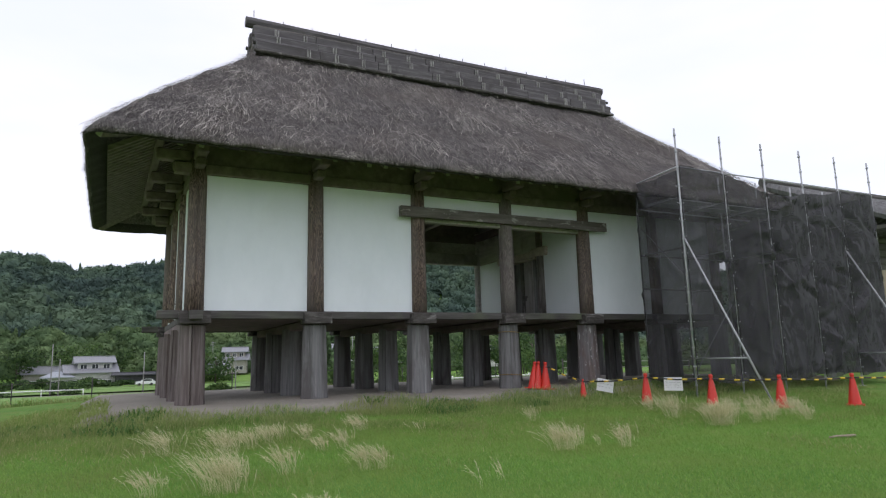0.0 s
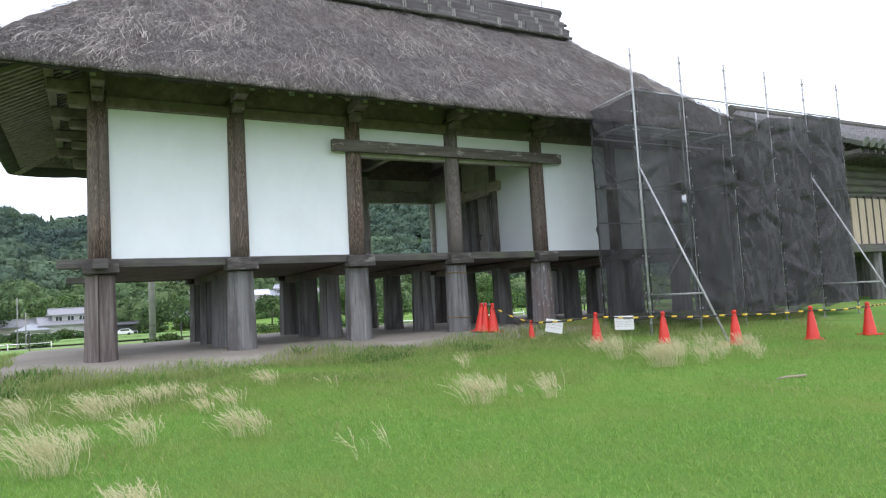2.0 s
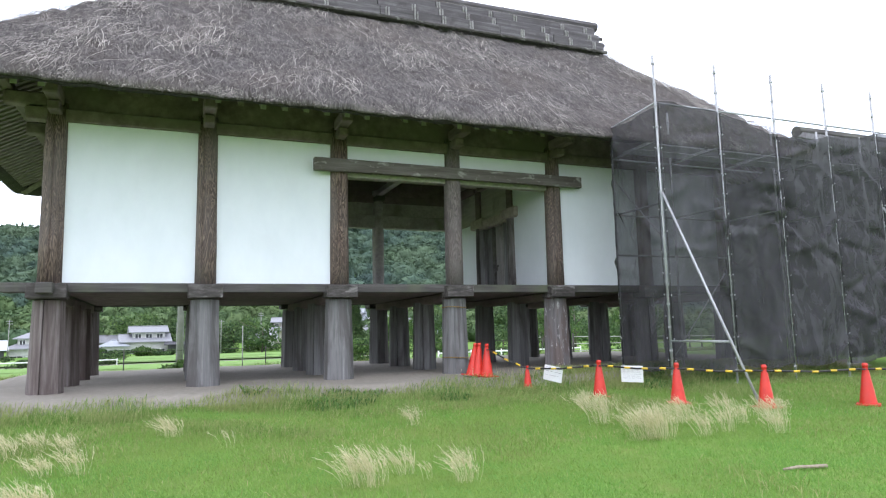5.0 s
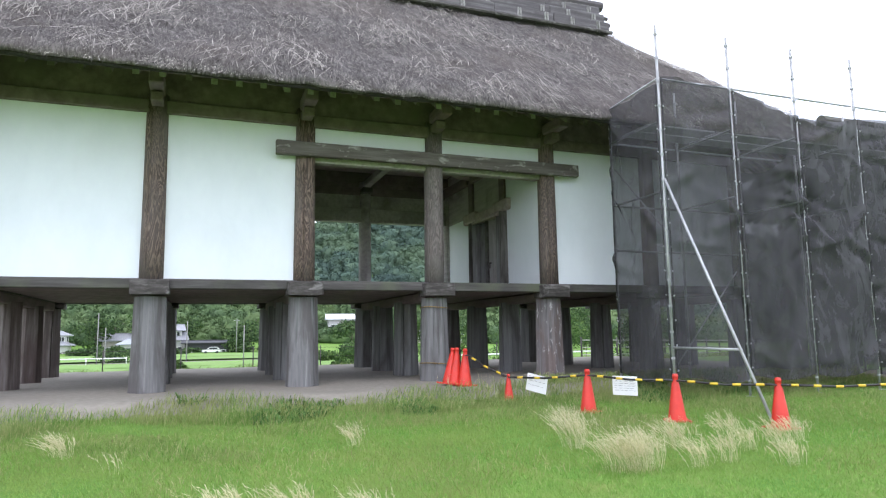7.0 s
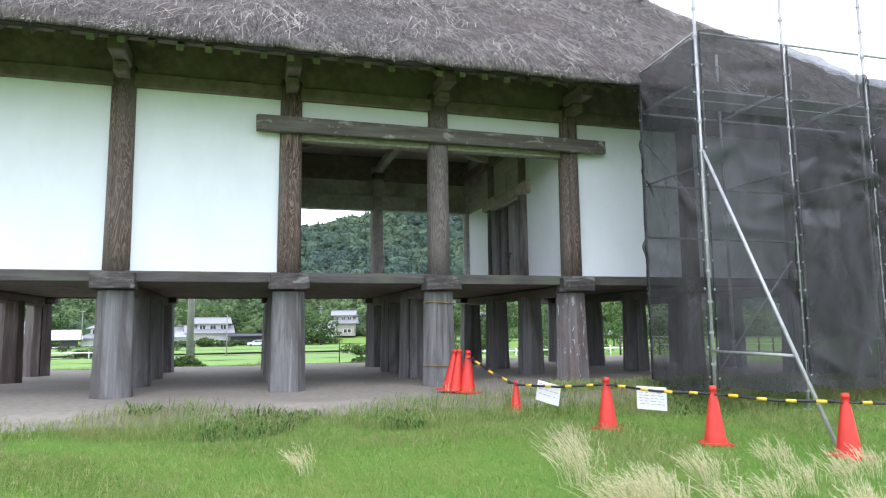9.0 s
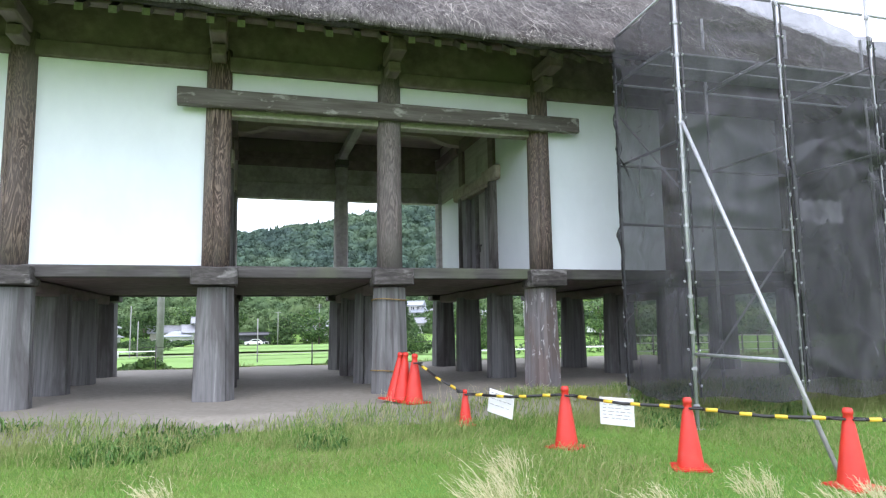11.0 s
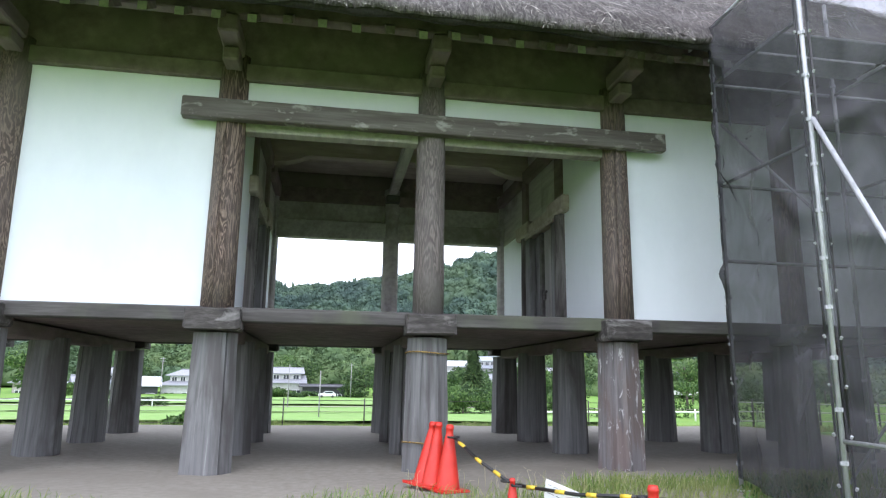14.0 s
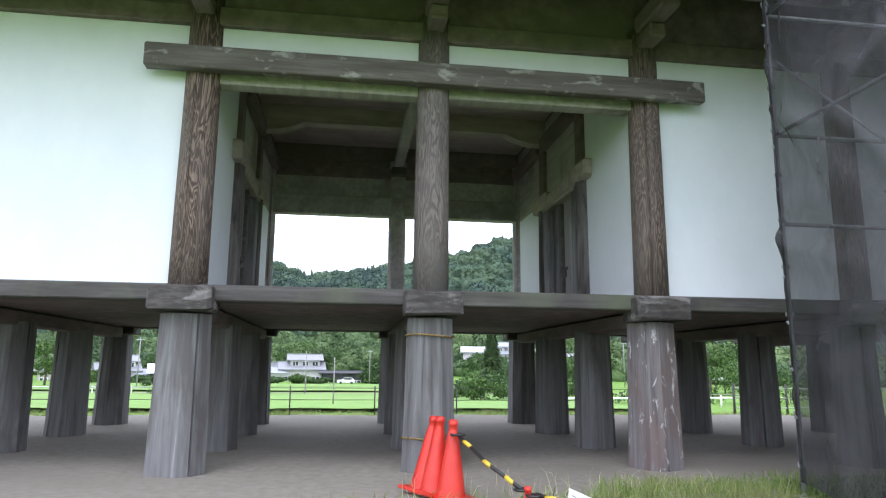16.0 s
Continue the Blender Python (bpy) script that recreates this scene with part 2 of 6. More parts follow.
POST_WOOD = grain_mat("flame_grained_brown_wood", (0.055, 0.037, 0.030), (0.125, 0.086, 0.068), (0.29, 0.215, 0.17), (0.145, 0.122, 0.11), 0.8)
GREYED_POST = grain_mat("greyed_grained_wood", (0.085, 0.068, 0.062), (0.145, 0.122, 0.112), (0.24, 0.205, 0.185), (0.165, 0.15, 0.142), 0.9)
RIDGE_WOOD = surface("grey_ridge_boards", [(0.25, (0.052, 0.047, 0.05)), (0.5, (0.098, 0.09, 0.096)), (0.75, (0.185, 0.174, 0.182))],
                     6, (0.12, 2.0, 2.0), 0.85, 0.6, 0.015, (0.068, 0.06, 0.063), 1.2)
BINDING = surface("pale_bark_binding", [(0.3, (0.16, 0.155, 0.15)), (0.7, (0.36, 0.35, 0.34))], 9, bump=0.3)


def thatch_mat():
    """Bundled reed: fibres, tufted clumps, dark pits and broad weather stains."""
    m, n, l, bsdf = node_mat("weathered_thatch")
    co = coords(n, l)
    fibre = noise_node(n, l, co, 26, 5, 0.7, (1.0, 0.3, 0.3), 0.8)
    clump = noise_node(n, l, co, 5.5, 6, 0.7, (1, 0.7, 0.7), 0.5)
    stain = noise_node(n, l, co, 0.55, 4, 0.6)
    col = ramp_node(n, l, fibre, [(0.3, (0.035, 0.031, 0.030)), (0.5, (0.105, 0.095, 0.091)), (0.7, (0.27, 0.248, 0.236))])
    pits = ramp_node(n, l, clump, [(0.34, (0.8, 0.8, 0.8)), (0.47, (0, 0, 0))])
    col = mix_node(n, l, pits, col, (0.04, 0.034, 0.032))
    col = mix_node(n, l, ramp_node(n, l, stain, [(0.45, (0, 0, 0)), (0.65, (0.55, 0.55, 0.55))]), col, (0.13, 0.108, 0.095))
    worn = noise_node(n, l, co, 2.3, 7, 0.75, (1, 0.6, 0.6), 0.6)
    col = mix_node(n, l, ramp_node(n, l, worn, [(0.54, (0, 0, 0)), (0.64, (0.4, 0.4, 0.4))]), col, (0.28, 0.256, 0.24))
    col = mix_node(n, l, ramp_node(n, l, worn, [(0.35, (0.65, 0.65, 0.65)), (0.45, (0, 0, 0))]), col, (0.06, 0.05, 0.045))
    l.new(col, bsdf.inputs["Base Color"])
    bsdf.inputs["Roughness"].default_value = 0.95
    height = n.new("ShaderNodeMath")
    height.operation = "ADD"
    l.new(fibre, height.inputs[0])
    l.new(clump, height.inputs[1])
    bump_node(n, l, height.outputs[0], bsdf, 1.0, 0.06)
    return m


THATCH = thatch_mat()
STRAW = island_mat("loose_straw", [(0.0, (0.03, 0.027, 0.026)), (0.5, (0.092, 0.084, 0.08)), (0.85, (0.195, 0.18, 0.168)), (1.0, (0.40, 0.37, 0.335))], 0.9)
PALE_STRAW = island_mat("pale_loose_straw", [(0.0, (0.17, 0.155, 0.142)), (0.5, (0.33, 0.305, 0.28)), (1.0, (0.60, 0.57, 0.51))], 0.9)
EARTH = surface("packed_grey_earth", [(0.3, (0.21, 0.192, 0.155)), (0.55, (0.265, 0.246, 0.205)), (0.8, (0.32, 0.30, 0.255))], 9, (1, 1, 1), 0.95, 0.15, 0.006,
                (0.21, 0.193, 0.16), 0.35, spread=0, detail=10)


def lawn_mat():
    m, n, l, bsdf = node_mat("mown_grass")
    co = coords(n, l)
    fine = noise_node(n, l, co, 34, 6, 0.75)
    mid = noise_node(n, l, co, 1.3, 5, 0.65)
    big = noise_node(n, l, co, 0.16, 3, 0.5)
    col = ramp_node(n, l, fine, [(0.3, (0.09, 0.185, 0.036)), (0.5, (0.14, 0.28, 0.052)), (0.72, (0.195, 0.36, 0.075))])
    col = mix_node(n, l, ramp_node(n, l, mid, [(0.42, (0, 0, 0)), (0.7, (0.75, 0.75, 0.75))]), col, (0.25, 0.29, 0.085))
    col = mix_node(n, l, ramp_node(n, l, big, [(0.42, (0, 0, 0)), (0.66, (0.6, 0.6, 0.6))]), col, (0.085, 0.21, 0.036))
    l.new(col, bsdf.inputs["Base Color"])
    bsdf.inputs["Roughness"].default_value = 0.95
    bsdf.inputs["Specular IOR Level"].default_value = 0.15
    bump_node(n, l, fine, bsdf, 0.8, 0.04)
    return m


LAWN = lawn_mat()

# ---- ground: one sheet to the horizon ----
PX = [1.72 + 2.795 * k for k in range(7)]
PY = [15.85, 17.95, 20.05, 22.15]
TOP = 0.65


def ground(x, y):
    """Height of the ground: a lawn that rises to the granary, lower fields behind, foothills far off."""
    x, y = np.asarray(x, dtype=float), np.asarray(y, dtype=float)
    z = np.interp(y, [-60, 0, 4, 10, 12, 13.2, 14.2, 24.5, 27, 34, 60, 110, 175, 215, 260], [-0.6, 0.0, 0.10, 0.29, 0.34, 0.44, 0.52, 0.5, 0.2, -0.3, -1.0, -2.0, -2.8, -1.0, 6.0])
    r, az = np.hypot(x, y), np.degrees(np.arctan2(x, y))
    crest = np.tan(np.radians(np.interp(az, [-100, -45, -20, -8, -5.2, -2.5, 0, 5, 9, 14, 20, 30, 45, 70, 120], [0, 4, 7.0, 7.6, 7.7, 6.7, 7.0, 7.7, 8.4, 9.8, 10.2, 9.6, 6.5, 2.5, 0]))) * 420
    f = np.clip((r - 225) / 195, 0, 1)
    z = z + (y > 0) * np.maximum(crest - 6.0, 0) * f * f * (3 - 2 * f)
    side = np.clip((-0.2 - x) / 6, 0, 1)
    z = z - 0.30 * side * (y > 9) * np.clip((y - 9) / 4, 0, 1) * (y < 30)
    return z + 0.03 * np.sin(x * 0.9 + y * 0.5) * np.clip(1 - np.abs(y - 6) / 10, 0, 1)


def axis(lo, hi, step, far, grow=1.25):
    mid = list(np.arange(lo, hi, step))
    a, s = [], step
    x = lo
    while x > -far:
        s *= grow
        x -= s
        a.append(x)
    b, s = [], step
    x = mid[-1]
    while x < far:
        s *= grow
        x += s
        b.append(x)
    return np.array(a[::-1] + mid + b)


def sheet(name, xs, ys, heights, material, parent=None, label="", smooth=True):
    gx, gy = np.meshgrid(xs, ys)
    verts = np.stack([gx, gy, heights(gx, gy)], -1).reshape(-1, 3)
    w = len(xs)
    i = (np.arange(len(ys) - 1)[:, None] * w + np.arange(w - 1)[None, :]).ravel()
    return soup(name, verts, np.stack([i, i + 1, i + w + 1, i + w], 1), material, parent, label, smooth)


tagged(sheet("ground", axis(-12, 30, 0.5, 2500, 1.1), axis(-4, 40, 0.5, 2500, 1.1), ground, LAWN),
       "green mown lawn rising gently to the old granary", "lawn", kind="structure")


def platform_height(x, y):
    edge = np.minimum(np.minimum(x + 0.55, 21.2 - x), np.minimum(y - 13.45, 24.9 - y))
    edge = edge + 0.12 * np.sin(x * 1.7) * np.sin(y * 1.3 + 1)
    return ground(x, y) - 0.06 + (TOP + 0.06 - ground(x, y)) * np.clip(edge / 0.45, 0, 1) ** 0.7


tagged(sheet("earth_platform", np.arange(-0.7, 21.5, 0.15), np.arange(13.3, 25.1, 0.15), platform_height, EARTH),
       "low platform of packed grey earth under the raised granary", "platform", kind="structure")

# ---- granary ----
granary = thing("granary", (10.1, 19.0, TOP), "raised timber granary with white plaster walls and thatched roof", "building")
granary_inverse = Matrix.Translation((-10.1, -19.0, -TOP))


def gpart(name, bm, material, parent=None, label="", smooth=False):
    ob = part(name, bm, material, parent or granary, label, smooth)
    ob.matrix_parent_inverse = granary_inverse if parent is None else Matrix.Identity(4)
    return ob


def place_copy(name, me, parent, m, inverse=None):
    ob = new(name, me)
    ob.parent = parent
    ob.matrix_parent_inverse = inverse if inverse is not None else Matrix.Identity(4)
    ob.matrix_basis = m
    return ob


def hewn_post(r0, r1, height, sides, seed, flat=0.05, rings=7):
    """A hewn, slightly tapered trunk with flats and shallow splits."""
    r = random.Random(seed)
    bm = bmesh.new()
    ang = [2 * math.pi * (k + r.uniform(-0.28, 0.28)) / sides for k in range(sides)]
    rad = [1 + r.uniform(-flat, flat) for _ in range(sides)]
    rows = []
    split = r.randrange(sides)
    for i in range(rings):
        f = i / (rings - 1)
        rr = r0 + (r1 - r0) * f
        ring = []
        for k, a in enumerate(ang):
            q = rr * (rad[k] + r.uniform(-0.012, 0.012))
            ring.append(bm.verts.new((q * math.cos(a), q * math.sin(a), f * height)))
            if k == split or (k == (split + sides // 2) % sides):
                d = 0.05
                ring.append(bm.verts.new(((q - 0.045) * math.cos(a + d), (q - 0.045) * math.sin(a + d), f * height)))
                ring.append(bm.verts.new((q * math.cos(a + 2 * d), q * math.sin(a + 2 * d), f * height)))
        rows.append(ring)
    for a, b in zip(rows, rows[1:]):
        for k in range(len(a)):
            bm.faces.new((a[k], a[(k + 1) % len(a)], b[(k + 1) % len(a)], b[k]))
    bm.faces.new(rows[-1])
    bm.faces.new(rows[0][::-1])
    return bm


post_meshes = []
for s in range(6):
    bm = hewn_post(0.325, 0.282, 1.80, 8, 20 + s, 0.045)
    bmesh.ops.recalc_face_normals(bm, faces=bm.faces)
    me = bpy.data.meshes.new("lower_post")
    bm.to_mesh(me)
    bm.free()
    me.materials.append(PEELED_WOOD if s == 5 else BROWN_GREY if s == 4 else GREY_WOOD)
    post_meshes.append(me)
for i, x in enumerate(PX):
    for j, y in enumerate(PY):
        s = 5 if (i, j) == (4, 0) else 4 if i == 0 else (i * 3 + j * 2) % 4
        ob = place_copy("lower_post", post_meshes[s], granary, pose(x, y, TOP - 0.06, 0, 0, (i * 67 + j * 131) % 360), granary_inverse)
        tagged(ob, "thick grey weathered log post with splits and peeling pale patches" if s == 5 else "thick grey weathered log post with long splits")
# caps on the posts, cross beams, edge beams, deck boards
for i, x in enumerate(PX):
    for j in (0, 3):
        y = PY[j] - 0.18 if j == 0 else PY[j] + 0.18
        gpart("post_cap", box((x - 0.335, y - 0.26, 2.41), (x + 0.335, y + 0.25, 2.695), 0.025, 0.016), CAP_WOOD)
    gpart("cross_beam", box((x - 0.15, 16.0, 2.34), (x + 0.15, 22.0, 2.54), 0.02), SOFFIT_WOOD)
for y in (15.76, 22.24):
    gpart("edge_beam", box((0.95, y - 0.14, 2.535), (19.25, y + 0.14, 2.72), 0.015), DARK_WOOD)
for x in (1.72, 18.49):
    gpart("edge_beam", box((x - 0.14, 15.2, 2.50), (x + 0.14, 15.615, 2.70), 0.015), DARK_WOOD)
    gpart("edge_beam", box((x - 0.14, 15.905, 2.545), (x + 0.14, 22.09, 2.71), 0.015), DARK_WOOD)
y = 15.91
while y < 22.05:
    gpart("deck_plank", box((1.9, y, 2.56), (18.3, y + 0.268, 2.69), 0.008), SOFFIT_WOOD)
    y += 0.276

# upper posts
upper_meshes = []
for s in range(4):
    bm = hewn_post(0.215, 0.195, 3.55, 16, 60 + s, 0.025, 5)
    bmesh.ops.recalc_face_normals(bm, faces=bm.faces)
    me = bpy.data.meshes.new("upper_post")
    bm.to_mesh(me)
    bm.free()
    me.materials.append(GREYED_POST if s == 3 else POST_WOOD)
    me.shade_smooth()
    upper_meshes.append(me)
bm = hewn_post(0.20, 0.19, 2.10, 16, 70, 0.02, 5)
bmesh.ops.recalc_face_normals(bm, faces=bm.faces)
inner_me = bpy.data.meshes.new("inner_post")
bm.to_mesh(inner_me)
bm.free()
inner_me.materials.append(STREAKED_WOOD)
bm = hewn_post(0.19, 0.185, 3.6, 16, 71, 0.02, 5)
bmesh.ops.recalc_face_normals(bm, faces=bm.faces)
back_me = bpy.data.meshes.new("back_post")
bm.to_mesh(back_me)
bm.free()
back_me.materials.append(PALE_BEAM)
for i, x in enumerate(PX):
    for j, y in enumerate(PY):
        if j in (1, 2) and i in (1, 3, 5):
            continue
        if j == 3 and i in (2, 3, 4):
            place_copy("back_post", back_me, granary, pose(x, y, 2.70, 0, 0, 50 * i), granary_inverse)
            continue
        if j in (1, 2) and i in (2, 4):
            place_copy("inner_post", inner_me, granary, pose(x, y, 2.70, 0, 0, (i * 40 + j * 90) % 360), granary_inverse)
            continue
        place_copy("upper_post", upper_meshes[(i + 2 * j) % 4], granary, pose(x, y - 0.075 if j == 0 else y, 2.70, 0, 0, (i * 40 + j * 90) % 360), granary_inverse)


def wall_panel(a, b, z0, z1, thick=0.12):
    """White plaster between two posts along x or y."""
    ax, ay, bx, by = *a, *b
    if abs(bx - ax) > abs(by - ay):
        return gpart("wall_panel", box((ax, ay - thick / 2, z0), (bx, ay + thick / 2, z1), 0.004), PLASTER)
    return gpart("wall_panel", box((ax - thick / 2, ay, z0), (ax + thick / 2, by, z1), 0.004), PLASTER)


for j, y in ((0, 15.81), (3, 22.19)):
    for i in range(6):
        if i in (2, 3):
            continue
        wall_panel((PX[i] + 0.1, y), (PX[i + 1] - 0.1, y), 2.722, 5.89)
for i in (2, 3):
    wall_panel((PX[i] + 0.1, 15.81), (PX[i + 1] - 0.1, 15.81), 5.46, 5.89)
# Upper porch side walls: plaster shade is put in as grey beam colour.
for x in (PX[0], PX[2], PX[4], PX[6]):
    for j in range(3):
        if j == 1 and x in (PX[2], PX[4]):
            gpart("upper_board", box((x - 0.06, PY[j] + 0.1, 5.02), (x + 0.06, PY[j + 1] - 0.1, 6.6), 0.004), PALE_BEAM)
        elif j == 2 and x in (PX[2], PX[4]):
            wall_panel((x, PY[j] + 0.1), (x, PY[j + 1] - 0.1), 2.722, 5.016)
            gpart("upper_board", box((x - 0.06, PY[j] + 0.1, 5.02), (x + 0.06, PY[j + 1] - 0.1, 6.6), 0.004), PALE_BEAM)
        else:
            wall_panel((x, PY[j] + 0.1), (x, PY[j + 1] - 0.1), 2.722, 6.6 if x in (PX[2], PX[4]) else 6.3)

# lintel over the open bays
gpart("lintel", box((6.70, 15.44, 5.22), (13.60, 15.60, 5.50), 0.016, 0.006), BEAM_WOOD, label="long dark lintel beam with pale worn patches")
gpart("lintel_board", box((PX[2] + 0.17, 15.73, 5.16), (PX[4] - 0.17, 15.95, 5.455), 0.01), PALE_BEAM)
gpart("back_lintel", box((PX[2] + 0.1, 22.03, 5.05), (PX[4] - 0.1, 22.31, 5.47), 0.012, 0.004), PALE_BEAM)
gpart("back_board", box((PX[2] + 0.1, 22.10, 5.475), (PX[4] - 0.1, 22.24, 5.95), 0.008), PALE_BEAM)
for z0, z1 in ((5.955, 6.28), (6.285, 6.60)):
    gpart("back_board", box((PX[2] + 0.1, 22.14, z0), (PX[4] - 0.1, 22.24, z1), 0.008), SOFFIT_WOOD)

# wall plates, board zone under the eaves, brackets, purlins
for y in (15.80, 22.20):
    gpart("wall_plate", box((1.2, y - 0.13, 5.892), (19.0, y + 0.13, 6.14), 0.012), SOFFIT_WOOD)
    gpart("eave_board", box((1.45, y - 0.04, 6.145), (18.75, y + 0.04, 7.25), 0.01), SOFFIT_WOOD)
for x in (PX[0], PX[6]):
    gpart("wall_plate", box((x - 0.13, 15.94, 5.892), (x + 0.13, 22.06, 6.14), 0.012), SOFFIT_WOOD)
    gpart("eave_board", box((x - 0.04, 15.85, 6.145), (x + 0.04, 22.15, 7.25), 0.01), SOFFIT_WOOD)


def bracket(x, y, dx, dy):
    """A stepped bracket: a bearing block with a tie-beam head over it, pointing outward."""
    bm = bmesh.new()
    for reach, z0, z1, w in ((0.55, 5.98, 6.17, 0.11), (0.92, 6.19, 6.44, 0.13)):
        if dy:
            y0, y1 = sorted((y + dy * 0.14, y + dy * reach))
            box((x - w, y0, z0), (x + w, y1, z1), 0.025, bm=bm)
        else:
            x0, x1 = sorted((x + dx * 0.14, x + dx * reach))
            box((x0, y - w, z0), (x1, y + w, z1), 0.025, bm=bm)
    return gpart("bracket", bm, SOFFIT_WOOD)


for x in PX:
    bracket(x, 15.80, 0, -1)
    bracket(x, 22.20, 0, 1)
for y in PY:
    bracket(PX[0], y, -1, 0)
    bracket(PX[6], y, 1, 0)
for y in (14.98, 23.02):
    gpart("eave_purlin", box((0.7, y - 0.09, 6.445), (19.5, y + 0.09, 6.63), 0.02), SOFFIT_WOOD)
for x in (0.86, 19.35):
    gpart("eave_purlin", box((x - 0.09, 15.09, 6.46), (x + 0.09, 22.91, 6.62), 0.02), SOFFIT_WOOD)

# porch ceiling and its beams
gpart("ceiling", box((PX[2] + 0.07, 15.95, 6.62), (PX[4] - 0.07, 22.1, 6.68)), CEILING_WOOD)


def haunched_beam(y):
    """A cross beam of the porch whose ends deepen in a curve towards the walls."""
    bm = bmesh.new()
    x0, x1 = PX[2] + 0.07, PX[4] - 0.07
    xs = [x0, x0 + 0.35, x0 + 0.6, x0 + 0.8, x1 - 0.8, x1 - 0.6, x1 - 0.35, x1]
    low = [6.12, 6.14, 6.21, 6.30, 6.30, 6.21, 6.14, 6.12]
    front = [[bm.verts.new((x, yy, z)) for x, z in zip(xs, low)] + [bm.verts.new((x1, yy, 6.618)), bm.verts.new((x0, yy, 6.618))] for yy in (y - 0.13, y + 0.13)]
    bm.faces.new(front[0])
    bm.faces.new(front[1][::-1])
    for k in range(len(front[0])):
        n = (k + 1) % len(front[0])
        bm.faces.new((front[0][k], front[1][k], front[1][n], front[0][n]))
    return gpart("ceiling_beam", bm, CEILING_WOOD)


for y in (17.95, 20.05):
    haunched_beam(y)
gpart("long_beam", box((PX[3] - 0.10, 16.0, 6.10), (PX[3] + 0.10, 22.09, 6.295), 0.02, 0.004), PALE_BEAM)
gpart("beam_block", box((PX[3] - 0.16, 21.78, 5.93), (PX[3] + 0.16, 22.095, 6.095), 0.02), DARK_WOOD)
for x, face in ((PX[2], 1), (PX[4], -1)):
    b0, b1 = sorted((x + face * 0.062, x + face * 0.20))
    for y0, y1 in ((16.0, 17.815), (18.085, 19.915), (20.185, 22.13)):
        gpart("side_plate", box((b0, y0, 5.98), (b1, y1, 6.24), 0.015), SOFFIT_WOOD)
    for y in PY[1:3]:
        gpart("bearing_block", box((x - 0.2, y - 0.43, 4.80), (x + 0.2, y + 0.43, 5.10), 0.035, 0.008), CEILING_WOOD)
        gpart("strut", box((x - 0.13, y - 0.15, 5.105), (x + 0.13, y + 0.15, 6.09), 0.012), SOFFIT_WOOD)


def granary_door(x, face):
    """Plank door in the side of the porch; face is the side that it shows."""
    bm = bmesh.new()
    f0, f1 = sorted((x - face * 0.05, x + face * 0.15))
    y0, y1 = PY[1] + 0.16, PY[2] - 0.16
    box((f0, y0, 2.722), (f1, y0 + 0.17, 4.725), 0.012, bm=bm)
    door = gpart("granary_door", bm, GREY_WOOD, label="closed pale plank door in a dark timber frame")
    part("jamb", box((f0, y1 - 0.30, 2.722), (f1, y1, 4.725), 0.012), GREY_WOOD, door)
    ya, yb = y0 + 0.172, y1 - 0.302
    ym = ya + (yb - ya) * 0.56
    n0, n1 = sorted((x - face * 0.02, x + face * 0.04))
    step = (ym - ya - 0.05) / 3
    for k in range(3):
        part("leaf_plank", box((n0, ya + 0.03 + step * k, 2.74), (n1, ya + 0.022 + step * (k + 1), 4.72), 0.006), DOOR_PLANK, door)
    part("door_stile", box((min(x, x + face * 0.09), ym, 2.74), (max(x, x + face * 0.09), ym + 0.13, 4.72), 0.008), DARK_WOOD, door)
    part("side_plank", box((n0, ym + 0.135, 2.74), (n1, yb - 0.02, 4.72), 0.006), GREY_WOOD, door)
    part("reveal", box((min(x - face * 0.045, x - face * 0.025), ya, 2.73), (max(x - face * 0.045, x - face * 0.025), yb, 4.72)), CAP_WOOD, door)
    p0 = x + face * 0.045
    latch = part("latch", box((min(p0, p0 + face * 0.03), ym - 0.20, 3.50), (max(p0, p0 + face * 0.03), ym - 0.02, 3.55), 0.008), CAP_WOOD, door)
    part("lock", box((min(p0, p0 + face * 0.05), ym - 0.13, 3.38), (max(p0, p0 + face * 0.05), ym - 0.06, 3.495), 0.012), CAP_WOOD, latch)
    # door head that runs from one bearing block to the next
    b0, b1 = sorted((x - face * 0.02, x + face * 0.17))
    gpart("door_head", box((b0, PY[1] + 0.16, 4.73), (b1, PY[2] - 0.16, 4.797), 0.012), CEILING_WOOD)
    gpart("door_head", box((b0, PY[1] + 0.432, 4.80), (b1, PY[2] - 0.432, 5.02), 0.02), CEILING_WOOD)
    return door


granary_door(PX[4], -1)
granary_door(PX[2], 1)

# ---- thatched roof ----
EX0, EX1, EY0, EY1 = -0.62, 20.75, 13.72, 24.28
RIDGE_X0, RIDGE_X1, RIDGE_Y, RIDGE_Z, EAVE_Z = 3.55, 16.65, 19.0, 11.0, 5.90


def eave_outline(count=440, corner=0.55):
    """Rounded rectangle of the eaves, walked round at even steps."""
    pts = []
    spans = [((EX0 + corner, EY0), (EX1 - corner, EY0)), ((EX1, EY0 + corner), (EX1, EY1 - corner)),
             ((EX1 - corner, EY1), (EX0 + corner, EY1)), ((EX0, EY1 - corner), (EX0, EY0 + corner))]
    mids = [(EX1 - corner, EY0 + corner, -90), (EX1 - corner, EY1 - corner, 0), (EX0 + corner, EY1 - corner, 90), (EX0 + corner, EY0 + corner, 180)]
    total = sum(math.dist(a, b) for a, b in spans)
    for (a, b), (cx, cy, start) in zip(spans, mids):
        k = int(count * math.dist(a, b) / total)
        for i in range(k):
            pts.append((a[0] + (b[0] - a[0]) * i / k, a[1] + (b[1] - a[1]) * i / k))
        for i in range(8):
            q = radians(start + 90 * i / 8)
            pts.append((cx + corner * math.cos(q), cy + corner * math.sin(q)))
    return np.array(pts)


